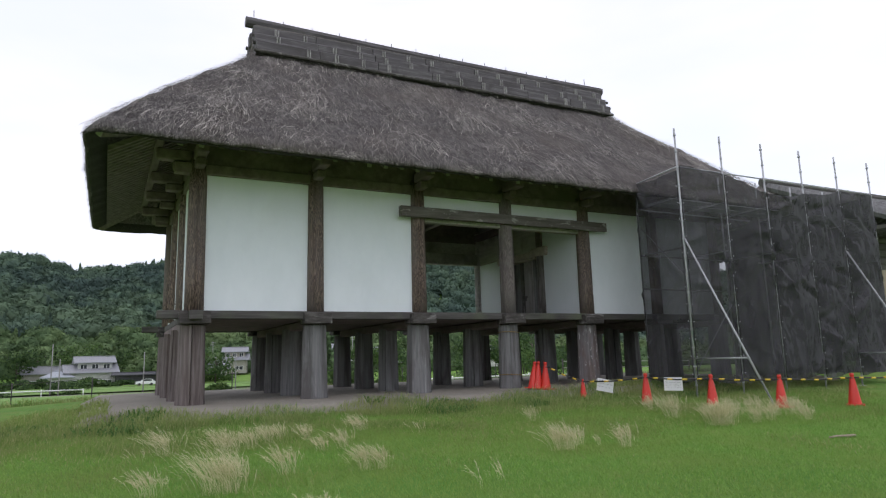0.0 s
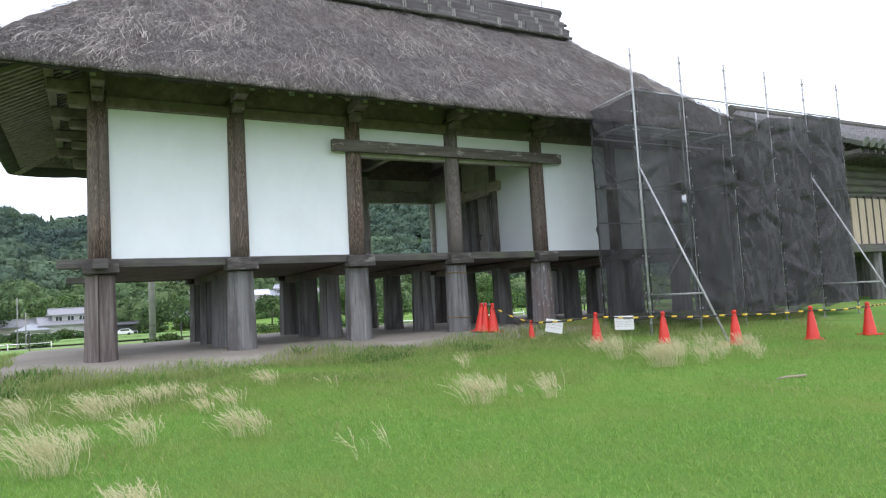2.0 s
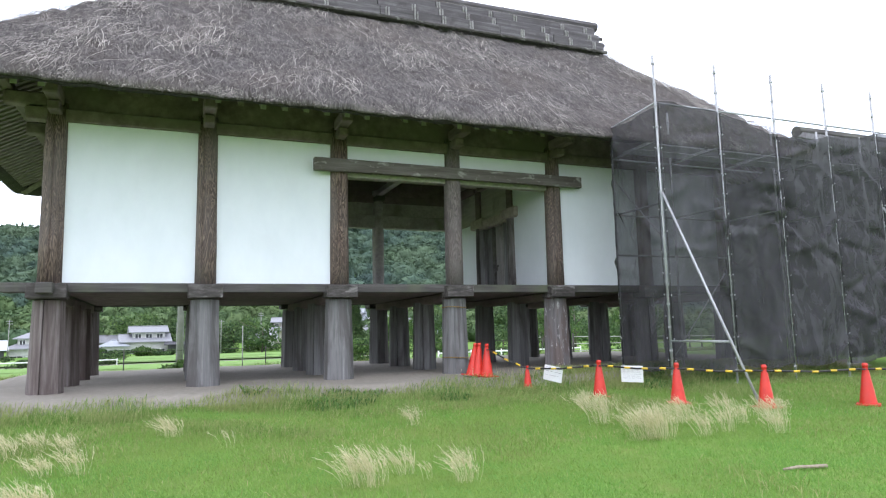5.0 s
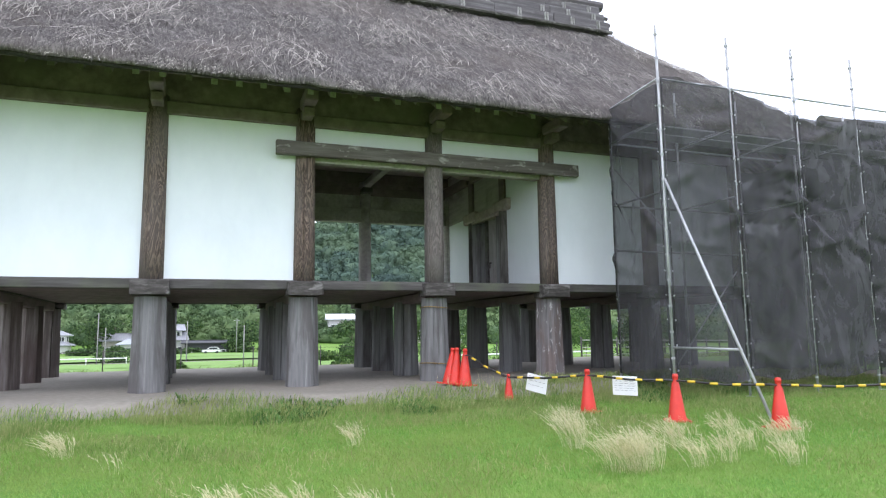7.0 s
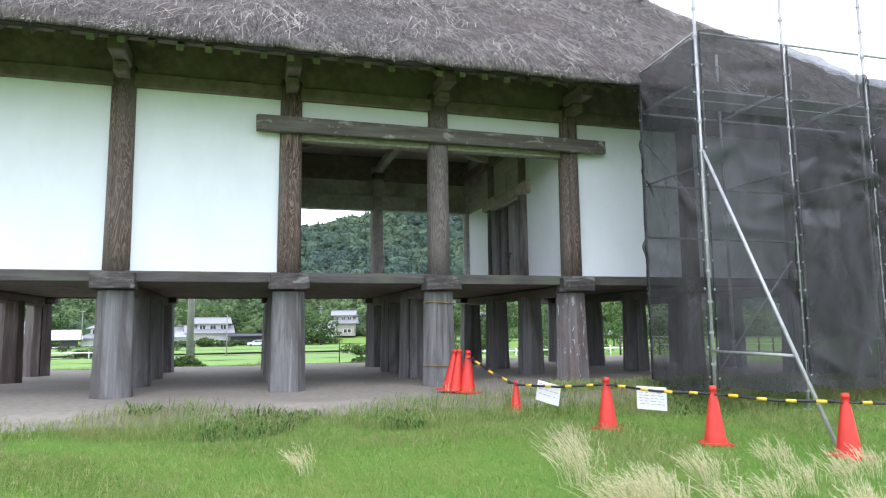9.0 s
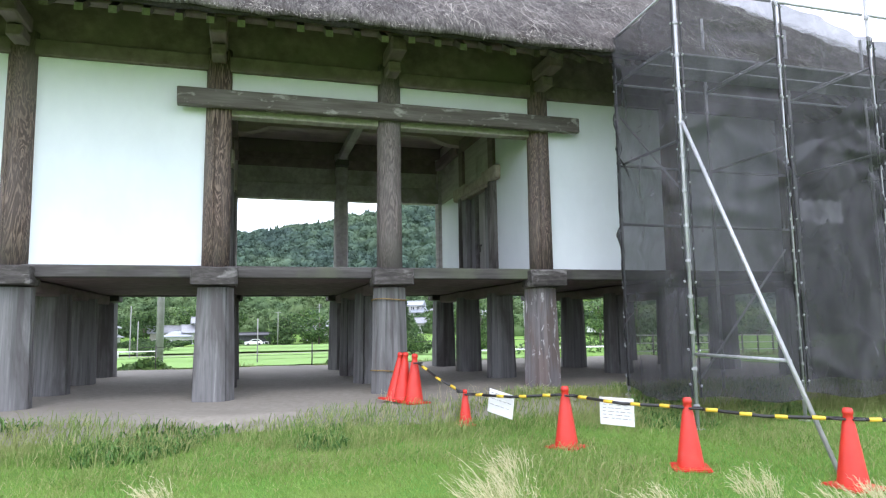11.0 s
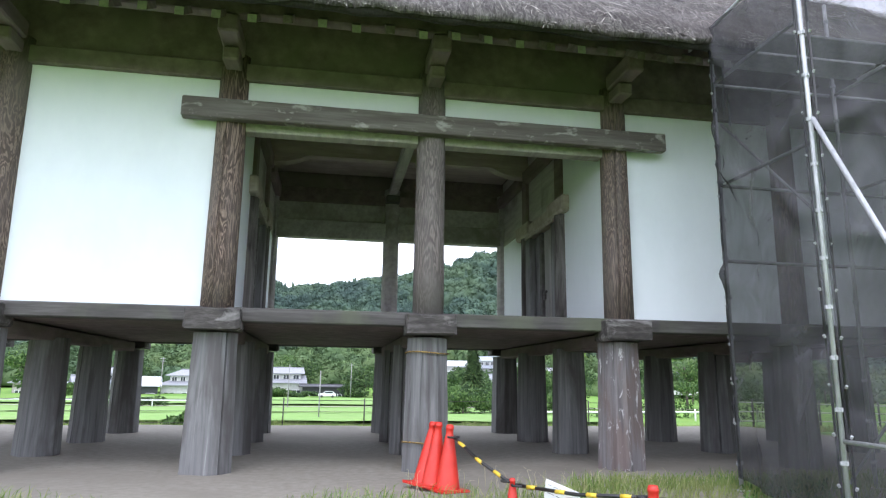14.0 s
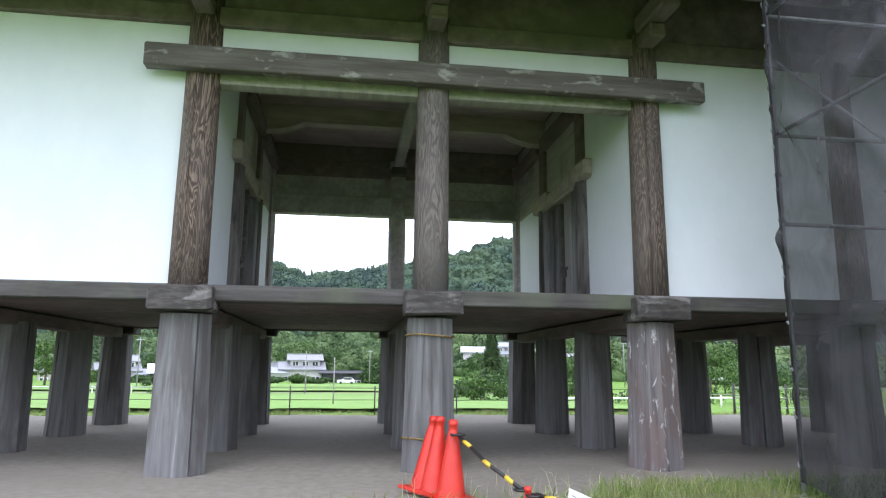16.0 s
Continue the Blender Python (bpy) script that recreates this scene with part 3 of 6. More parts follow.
def roof_top(p, v):
    """A point of the thatch over the eave point p, v of the way to the ridge."""
    rx = RIDGE_X0 + (RIDGE_X1 - RIDGE_X0) * np.clip((p[..., 0] - EX0 - 3.0) / (EX1 - EX0 - 6.0), 0, 1)
    x = p[..., 0] + (rx - p[..., 0]) * v
    y = p[..., 1] + (RIDGE_Y - p[..., 1]) * v
    end = np.clip(np.maximum(EX0 + 3.0 - p[..., 0], p[..., 0] - EX1 + 3.0) / 3.0, 0, 1)
    z = EAVE_Z + 0.30 + (RIDGE_Z - 0.45 * end - EAVE_Z - 0.30) * (v - 0.02 * np.exp(-v / 0.02) - 0.006 * np.sin(np.pi * v)) + 0.15 * end * np.sin(np.pi * v)
    return np.stack([x, y, z + 0 * x], -1)


outline = eave_outline()
N = len(outline)
rows = [roof_top(outline, v) for v in np.concatenate([[0], np.linspace(0.008, 1, 64)])]
mid = np.array([(EX0 + EX1) / 2, RIDGE_Y])
under = []
for inset, z in ((0.0, EAVE_Z + 0.17), (0.03, EAVE_Z + 0.12), (0.40, EAVE_Z + 0.30), (2.2, EAVE_Z + 1.46), (4.0, EAVE_Z + 2.75)):
    q = outline + (np.clip(outline, (EX0 + inset, EY0 + inset), (EX1 - inset, EY1 - inset)) - outline)
    under.append(np.concatenate([q, np.full((N, 1), z)], 1))
grid = np.array(under[::-1] + rows)
bumps = np.array([[noise.fractal(Vector(p) * 2.2, 0.9, 2.1, 4) for p in row] for row in grid])
edge_row = np.arange(len(grid))[:, None]
amp = np.where(edge_row < 3, 0.0, np.where(edge_row < 6, 0.03, 0.055))
lumps = np.array([[noise.noise(Vector(p) * 0.55) for p in row] for row in grid]) * np.where(edge_row < 5, 0.0, 0.07)
grid[..., 2] += bumps * amp + lumps
out_dir = outline - mid
out_dir[:, 0] = np.where(np.abs(outline[:, 0] - mid[0]) > 10.2, np.sign(out_dir[:, 0]), 0)
out_dir[:, 1] = np.where(np.abs(outline[:, 1] - mid[1]) > 5.0, np.sign(out_dir[:, 1]), 0)
grid[..., :2] += (bumps * amp)[..., None] * out_dir[None]
i = (np.arange(len(grid) - 1)[:, None] * N + np.arange(N)[None, :])
j = (np.arange(len(grid) - 1)[:, None] * N + (np.arange(N)[None, :] + 1) % N)
faces = np.stack([i.ravel(), j.ravel(), (j + N).ravel(), (i + N).ravel()], 1)
roof = soup("thatched_roof", grid.reshape(-1, 3), faces, THATCH, granary, "steep hip roof of grey-brown weathered thatch")
roof.matrix_parent_inverse = granary_inverse


# Lower eave layer: shade under the thatch edge is put into its colour.
LIP_SHADE_THATCH = surface("underside_shade_thatch_layer", [(0.3, (0.014, 0.012, 0.011)), (0.55, (0.032, 0.028, 0.026)), (0.8, (0.065, 0.058, 0.052))], 30, (1, 1, 0.4), 0.95, 0.8, 0.03, spread=0)
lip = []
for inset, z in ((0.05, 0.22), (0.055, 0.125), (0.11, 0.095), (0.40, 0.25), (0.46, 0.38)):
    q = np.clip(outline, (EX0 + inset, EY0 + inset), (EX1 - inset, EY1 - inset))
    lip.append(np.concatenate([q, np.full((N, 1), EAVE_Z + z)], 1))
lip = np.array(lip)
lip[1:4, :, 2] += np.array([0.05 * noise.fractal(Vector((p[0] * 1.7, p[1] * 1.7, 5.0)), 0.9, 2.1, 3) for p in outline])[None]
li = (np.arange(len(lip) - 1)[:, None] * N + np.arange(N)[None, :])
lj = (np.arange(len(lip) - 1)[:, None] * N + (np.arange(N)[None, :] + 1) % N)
soup("eave_layer", lip.reshape(-1, 3), np.stack([li.ravel(), lj.ravel(), (lj + N).ravel(), (li + N).ravel()], 1), LIP_SHADE_THATCH, roof, "lower layer of the thatch along the eaves, its underside shade painted dark")


def strips(starts, along, length, width, droop=0.0, face=None, bend=None):
    """Thin tapering blades from points: arrays of starts, directions, lengths, widths. Two quads each."""
    n = len(starts)
    along = along / np.linalg.norm(along, axis=1, keepdims=True)
    face = np.tile(np.array([0.0, 0.0, 1.0]), (n, 1)) if face is None else face
    side = np.cross(along, face)
    side = side / np.maximum(np.linalg.norm(side, axis=1, keepdims=True), 1e-6)
    L, W = length[:, None], width[:, None]
    mid_p = starts + along * L * 0.55
    end_p = starts + along * L
    end_p[:, 2] -= droop * length
    if bend is not None:
        end_p[:, :2] += bend * L
    v = np.stack([starts - side * W / 2, starts + side * W / 2, mid_p + side * W * 0.4, mid_p - side * W * 0.4,
                  end_p + side * W * 0.08, end_p - side * W * 0.08], 1).reshape(-1, 3)
    b = np.arange(n)[:, None] * 6
    f = np.concatenate([b + np.array([0, 1, 2, 3]), b + np.array([3, 2, 4, 5])], 0)
    return v, f


def curved_blades(starts, along, length, width, bend, fall, face):
    """Arching blades in four pieces, narrow at the foot, widest above the middle."""
    n = len(starts)
    along = along / np.linalg.norm(along, axis=1, keepdims=True)
    side = np.cross(along, face)
    side = side / np.maximum(np.linalg.norm(side, axis=1, keepdims=True), 1e-6)
    rows_v = []
    for t, w in ((0.0, 0.5), (0.3, 0.7), (0.6, 1.0), (0.82, 0.9), (1.0, 0.1)):
        c = starts + along * length[:, None] * t
        c[:, :2] += bend * length[:, None] * t * t
        c[:, 2] -= fall * length * t ** 2.4
        rows_v += [c - side * width[:, None] * w / 2, c + side * width[:, None] * w / 2]
    v = np.stack(rows_v, 1).reshape(-1, 3)
    b = np.arange(n)[:, None] * 10
    f = np.concatenate([b + np.array([2 * k, 2 * k + 1, 2 * k + 3, 2 * k + 2]) for k in range(4)], 0)
    return v, f


def roof_straws(count, pale=False):
    k = rng.integers(0, N, count)
    v = rng.uniform(0.01, 0.93, count) ** 1.15
    nxt = (k + 1) % N
    p = outline[k] + (outline[nxt] - outline[k]) * rng.uniform(0, 1, (count, 1))
    a, b = roof_top(p, v[:, None][:, 0]), roof_top(p, np.maximum(v - 0.02, 0))
    down = b - a
    down /= np.maximum(np.linalg.norm(down, axis=1, keepdims=True), 1e-6)
    tang = np.concatenate([outline[nxt] - outline[k], np.zeros((count, 1))], 1)
    tang /= np.linalg.norm(tang, axis=1, keepdims=True)
    normal = np.cross(tang, -down)
    normal *= np.where(normal[:, 2:] < 0, -1, 1)
    wild = rng.uniform(0, 1, (count, 1)) < 0.35
    spread = np.where(wild, rng.normal(0, 1.3, (count, 1)), rng.normal(0, 0.35, (count, 1)))
    d = down + tang * spread + normal * rng.uniform(-0.02, 0.10, (count, 1))
    clump = np.array([noise.noise(Vector(q) * 0.8) for q in a])
    L = rng.uniform(0.12, 0.5, count) * (1 + 0.7 * np.clip(clump, 0, 1))
    L = np.minimum(L, 0.06 + v * 5.5)
    W = rng.uniform(0.004, 0.010, count)
    if pale:
        ok = clump + rng.uniform(-0.15, 0.15, count) > 0.14
        a, normal, d, L, W, count = a[ok], normal[ok], d[ok], L[ok] * 1.25, W[ok] * 1.1, int(ok.sum())
    return strips(a + normal * (0.045 + 0.03 * rng.uniform(-1, 1, (count, 1))), d, L, W, 0.0, normal)


def eave_fringe(count, reach=0.55, drop=0.75):
    k = rng.integers(0, N, count)
    nxt = (k + 1) % N
    p = outline[k] + (outline[nxt] - outline[k]) * rng.uniform(0, 1, (count, 1))
    v = rng.uniform(0.0, 0.035, count)
    a = roof_top(p, v)
    a[:, 2] -= rng.uniform(0.0, 0.05, count)
    o = np.concatenate([out_dir[k], np.zeros((count, 1))], 1)
    tang = np.concatenate([outline[nxt] - outline[k], np.zeros((count, 1))], 1)
    tang /= np.linalg.norm(tang, axis=1, keepdims=True)
    d = o * reach + np.array([0, 0, -drop]) + tang * rng.normal(0, 0.28, (count, 1))
    tuft = np.array([noise.noise(Vector((q[0] * 2.3, q[1] * 2.3, 1.0))) for q in p])
    return strips(a - o * 0.03, d, rng.uniform(0.04, 0.12, count) * (1 + 1.3 * np.clip(tuft, -0.3, 1)), rng.uniform(0.006, 0.012, count), 0.05, o)


v1, f1 = roof_straws(64000)
v2, f2 = eave_fringe(24000)
straw = soup("straw", np.concatenate([v1, v2]), np.concatenate([f1, f2 + len(v1)]), STRAW, roof, "loose pale straw over the thatch and along its eaves")
tagged(straw, kind="stuff")
v3, f3 = roof_straws(30000, True)
v4, f4 = eave_fringe(30000, 0.8, 0.5)
v3, f3 = np.concatenate([v3, v4]), np.concatenate([f3, f4 + len(v3)])
tagged(soup("pale_straw", v3, f3, PALE_STRAW, roof, "patches of bleached loose straw on the thatch"), kind="stuff")


def wild_straws(count):
    """Long bleached stalks that lie loose over the front and the near hip, in clumps."""
    near = np.flatnonzero((outline[:, 1] < 14.5) | (outline[:, 0] < 1.0))
    k = rng.choice(near, count)
    p = outline[k] + (outline[(k + 1) % N] - outline[k]) * rng.uniform(0, 1, (count, 1))
    v = rng.uniform(0.03, 0.92, count)
    a = roof_top(p, v)
    ok = np.array([noise.noise(Vector(q) * 0.75 + Vector((4, 0, 2))) for q in a]) + rng.uniform(-0.16, 0.16, count) > 0.2
    k, p, v, a, count = k[ok], p[ok], v[ok], a[ok], int(ok.sum())
    up = roof_top(p, np.minimum(v + 0.02, 0.99)) - a
    up /= np.linalg.norm(up, axis=1, keepdims=True)
    tang = np.concatenate([outline[(k + 1) % N] - outline[k], np.zeros((count, 1))], 1)
    tang /= np.linalg.norm(tang, axis=1, keepdims=True)
    normal = np.cross(tang, up)
    normal *= np.where(normal[:, 2:] < 0, -1, 1)
    ang = rng.normal(math.pi / 2, 0.42, (count, 1)) * rng.choice((-1, 1), (count, 1))
    d = tang * np.cos(ang) + up * np.sin(ang)
    L, W = rng.uniform(0.15, 0.65, count), rng.uniform(0.005, 0.010, count)
    swing = (tang * np.sin(ang) - up * np.cos(ang)) * rng.normal(0, 0.16, (count, 1))
    rows_v = []
    side = np.cross(d, normal)
    for t in (0.0, 0.33, 0.67, 1.0):
        c = a + normal * (0.07 + 0.03 * math.sin(math.pi * t)) + d * L[:, None] * t + swing * L[:, None] * t * t
        rows_v += [c - side * W[:, None] / 2, c + side * W[:, None] / 2]
    b = np.arange(count)[:, None] * 8
    return np.stack(rows_v, 1).reshape(-1, 3), np.concatenate([b + np.array([2 * q, 2 * q + 1, 2 * q + 3, 2 * q + 2]) for q in range(3)], 0)


v5, f5 = wild_straws(10000)
tagged(soup("bleached_stalk", v5, f5, PALE_STRAW, roof, "long bleached stalks lying loose on the thatch"), kind="stuff")

# rafters under the eaves
END_GRAIN = surface("pale_end_grain", [(0.3, (0.30, 0.29, 0.25)), (0.7, (0.48, 0.46, 0.41))], 14, bump=0.2)
rafter_meshes = []
for pale_end, reach_y, reach_z in ((False, -1.31, -0.91), (True, -1.31, -0.91), (False, -1.88, -1.08)):
    rafter_bm = bmesh.new()
    ends = [[rafter_bm.verts.new((sx * 0.055, ry, rz + sz * 0.055)) for sx, sz in ((-1, -1), (1, -1), (1, 1), (-1, 1))] for ry, rz in ((reach_y, reach_z), (0, -0.06))]
    for k in range(4):
        rafter_bm.faces.new((ends[0][k], ends[0][(k + 1) % 4], ends[1][(k + 1) % 4], ends[1][k]))
    tip_face = rafter_bm.faces.new(ends[0])
    rafter_bm.faces.new(ends[1])
    bmesh.ops.recalc_face_normals(rafter_bm, faces=rafter_bm.faces)
    tip_face.material_index = 1 if pale_end else 0
    rafter_me = bpy.data.meshes.new("rafter")
    rafter_bm.to_mesh(rafter_me)
    rafter_bm.free()
    rafter_me.materials.append(RAFTER_WOOD)
    rafter_me.materials.append(END_GRAIN)
    rafter_meshes.append(rafter_me)
side_rafter_me = rafter_meshes.pop()
x = 1.2
while x < 19.2:
    place_copy("rafter", rafter_meshes[random.random() < 0.45], granary, pose(x, 15.86, 7.13 + random.uniform(-0.02, 0.02)), granary_inverse)
    place_copy("rafter", rafter_meshes[0], granary, pose(x, 22.14, 7.13, 0, 0, 180), granary_inverse)
    x += 0.43
y = 15.0
while y < 23.1:
    place_copy("rafter", side_rafter_me, granary, pose(1.7, y, 7.13, 0, 0, -90), granary_inverse)
    place_copy("rafter", side_rafter_me, granary, pose(18.51, y, 7.13, 0, 0, 90), granary_inverse)
    y += 0.24
# hip rafters run out to the corners and show a pale cut end
for cx, cy, ex, ey in ((1.72, 15.85, -0.32, 13.98), (1.72, 22.15, -0.32, 24.02), (18.49, 15.85, 20.45, 13.98), (18.49, 22.15, 20.45, 24.02)):
    hip_r = gpart("hip_rafter", tube([(cx, cy, 7.02), (ex, ey, 6.06)], 0.10, 4), RAFTER_WOOD)
    ux, uy = (ex - cx) / 2.8, (ey - cy) / 2.8
    part("end_grain", tube([(ex, ey, 6.06), (ex + ux * 0.03, ey + uy * 0.03, 6.05)], 0.095, 4), END_GRAIN, hip_r)

# ridge: stepped boards on both sides, battens, bindings, a log on top
for face in (-1, 1):
    for k in range(3):
        yb, zb = 0.88 - 0.22 * k, 10.38 + 0.33 * k
        for s0, s1 in zip(np.linspace(3.42, 16.55, 8)[:-1], np.linspace(3.42, 16.55, 8)[1:]):
            y0, y1 = sorted((RIDGE_Y + face * yb, RIDGE_Y + face * (yb - 0.34)))
            part("ridge_board", box((s0 + 0.004, y0, zb - 0.02), (s1 - 0.004, y1, zb + 0.36), 0.02, 0.012), RIDGE_WOOD, roof)
        part("ridge_batten", tube([(3.36, RIDGE_Y + face * (yb + 0.02), zb + 0.02), (16.62 + 0.08 * k, RIDGE_Y + face * (yb + 0.02), zb + 0.02)], 0.055, 7), CAP_WOOD, roof)
    for n_x, x in enumerate(np.arange(4.1, 16.5, 0.86)):
        for k in range(3):
            yb, zb = 0.895 - 0.22 * k, 10.38 + 0.33 * k
            if (n_x * 7 + k * 3) % 5 == 0:
                continue
            for bx in (x - 0.04, x + 0.035):
                part("binding", box((bx - 0.02, RIDGE_Y + face * (yb + 0.01) - 0.03, zb - 0.03), (bx + 0.02, RIDGE_Y + face * (yb + 0.01) + 0.03, zb + 0.31), 0.012, 0.01), BINDING, roof)
part("ridge_fill", box((3.46, 18.6, 10.4), (16.5, 19.4, 11.45), 0.03), THATCH, roof)
log_pts = [(3.26 + 13.62 * f, RIDGE_Y, 11.68 - 0.05 * math.sin(math.pi * f)) for f in np.linspace(0, 1, 9)]
part("ridge_log", tube(log_pts, 0.165, 10), RIDGE_WOOD, roof)
for n_x, x in enumerate(np.arange(3.5, 16.7, 0.9)):
    h = 0.30 if n_x in (0, 14) else 0.12
    part("ridge_spike", tube([(x, RIDGE_Y, 11.74), (x, RIDGE_Y, 11.80 + h)], 0.012, 5), DARK_WOOD, roof)

# ---- scaffold round the far end of the roof ----
STEEL = surface("galvanised_steel_tube", [(0.3, (0.30, 0.31, 0.32)), (0.7, (0.48, 0.49, 0.50))], 14, (1, 1, 0.3), 0.45, 0.1, 0.002, (0.30, 0.27, 0.24), 3.0,
                metallic=0.3, stain_at=(0.6, 0.75), stain_amount=0.6)
RED_PLASTIC = surface("red_orange_cone_plastic", [(0.3, (0.52, 0.024, 0.014)), (0.7, (0.62, 0.038, 0.02))], 5, (1, 1, 1), 0.45, 0.05, 0.002, (0.50, 0.06, 0.04), 4.0,
                      stain_at=(0.55, 0.75), stain_amount=0.6)
BLACK_PLASTIC = surface("black_plastic", [(0.3, (0.012, 0.012, 0.012)), (0.7, (0.028, 0.028, 0.028))], 20, rough=0.45, bump=0.05)
YELLOW_TAPE = surface("yellow_band", [(0.3, (0.62, 0.42, 0.03)), (0.7, (0.74, 0.53, 0.05))], 20, rough=0.45, bump=0.05)
WHITE_BOARD = surface("white_laminated_paper", [(0.3, (0.74, 0.75, 0.75)), (0.7, (0.80, 0.81, 0.81))], 8, rough=0.4, bump=0.05)
INK = surface("black_ink", [(0.3, (0.14, 0.14, 0.15)), (0.7, (0.24, 0.24, 0.25))], 20, rough=0.7, bump=0.02)


def net_mat(name, cover):
    """Woven mesh sheet: dark threads with fine gaps that let light through."""
    m, n, l, bsdf = node_mat(name)
    co = coords(n, l, 5.0)
    big = noise_node(n, l, co, 1.3, 6, 0.68, (1.4, 1.4, 0.8), 1.4)
    # Light and shade of the folds are painted in as paler and darker noise.
    col = ramp_node(n, l, big, [(0.3, (0.026, 0.026, 0.029)), (0.5, (0.044, 0.044, 0.048)), (0.72, (0.082, 0.082, 0.088))])
    l.new(col, bsdf.inputs["Base Color"])
    bsdf.inputs["Roughness"].default_value = 0.75
    bsdf.inputs["Specular IOR Level"].default_value = 0.3
    gap, mx = n.new("ShaderNodeBsdfTransparent"), n.new("ShaderNodeMixShader")
    fac = n.new("ShaderNodeMapRange")
    fac.inputs["From Min"].default_value, fac.inputs["From Max"].default_value = 0.3, 0.7
    fac.inputs["To Min"].default_value, fac.inputs["To Max"].default_value = cover - 0.07, cover + 0.07
    l.new(big, fac.inputs["Value"])
    l.new(fac.outputs[0], mx.inputs[0])
    l.new(gap.outputs[0], mx.inputs[1])
    l.new(bsdf.outputs[0], mx.inputs[2])
    l.new(mx.outputs[0], n["Material Output"].inputs["Surface"])
    return m


NET = net_mat("black_safety_mesh", 0.73)
NET_THICK = net_mat("heavy_black_safety_mesh", 0.82)
NET_DENSE = net_mat("doubled_black_safety_mesh", 0.9)

SCX = [13.46 + 1.732 * k for k in range(6)]
SCY0, SCY1 = 12.35, 13.95
scaffold = thing("scaffold", (17.8, 13.1, 0.45), "galvanised steel tube scaffold standing along the granary front", "scaffold")
scaffold_inverse = Matrix.Translation((-17.8, -13.1, -0.45))


def spart(name, bm, material, smooth=True):
    ob = part(name, bm, material, scaffold, "", smooth)
    ob.matrix_parent_inverse = scaffold_inverse
    return ob


def scaffold_pole(x, y, top):
    z0 = max(float(ground(x, y)), TOP if y > 13.8 else -1)
    pole = spart("pole", tube([(x, y, z0), (x, y, top)], 0.0243, 8), STEEL)
    part("base_plate", box((x - 0.07, y - 0.07, z0), (x + 0.07, y + 0.07, z0 + 0.012), 0.003), STEEL, pole)
    z = z0 + 0.3
    while z < top - 0.05:
        bm = tube([(x, y, z - 0.02), (x, y, z + 0.02)], 0.03, 8)
        for dx, dy in ((1, 0), (-1, 0), (0, 1), (0, -1)):
            box((x + dx * 0.032 - 0.009, y + dy * 0.032 - 0.009, z - 0.018), (x + dx * 0.032 + 0.009, y + dy * 0.032 + 0.009, z + 0.018), bm=bm)
        part("collar", bm, STEEL, pole)
        z += 0.475


for k, x in enumerate(SCX):
    scaffold_pole(x, SCY0, 7.5)
    scaffold_pole(x, SCY1, 5.85 if k == 0 else 6.9)
for a, b in zip(SCX, SCX[1:]):
    for y, z in ((SCY0, 6.45), (SCY1, 3.3), (SCY1, 4.25), (SCY1, 5.60)):
        spart("ledger", tube([(a + 0.03, y + 0.05, z), (b - 0.03, y + 0.05, z)], 0.0215, 7), STEEL)
for x in SCX:
    for z in (4.23, 5.58):
        spart("transom", tube([(x, SCY0 + 0.03, z), (x, SCY1 - 0.03, z)], 0.0215, 7), STEEL)
spart("transom", tube([(SCX[0], SCY0 + 0.03, 6.43), (SCX[0], SCY1 + 0.5, 6.30)], 0.0215, 7), STEEL)
for n_b, (a, b) in enumerate(zip(SCX, SCX[1:])):
    for yy in (12.75, 13.2):
        spart("walk_board", box((a + 0.04, yy, 5.63), (b - 0.04, yy + 0.4, 5.665), 0.006), STEEL, False)
spart("diagonal_tube", tube([(SCX[0] + 0.1, SCY0 + 0.08, 0.95), (SCX[1] - 0.05, SCY0 + 0.08, 2.75)], 0.014, 6), STEEL)
spart("diagonal_tube", tube([(SCX[0] + 0.0, SCY1 - 0.1, 5.0), (SCX[0] + 0.02, SCY0 + 0.1, 3.55)], 0.014, 6), STEEL)
for x in (SCX[0], SCX[4]):
    foot = (x - 0.16, 10.05, float(ground(x, 10.05)))
    spart("raking_brace", tube([(x - 0.01, SCY0 - 0.05, 4.45), foot], 0.0243, 8), STEEL)
    spart("brace_tie", tube([(x, SCY0 - 0.03, 1.33), (x - 0.12, 10.60, 1.33)], 0.0215, 7), STEEL)


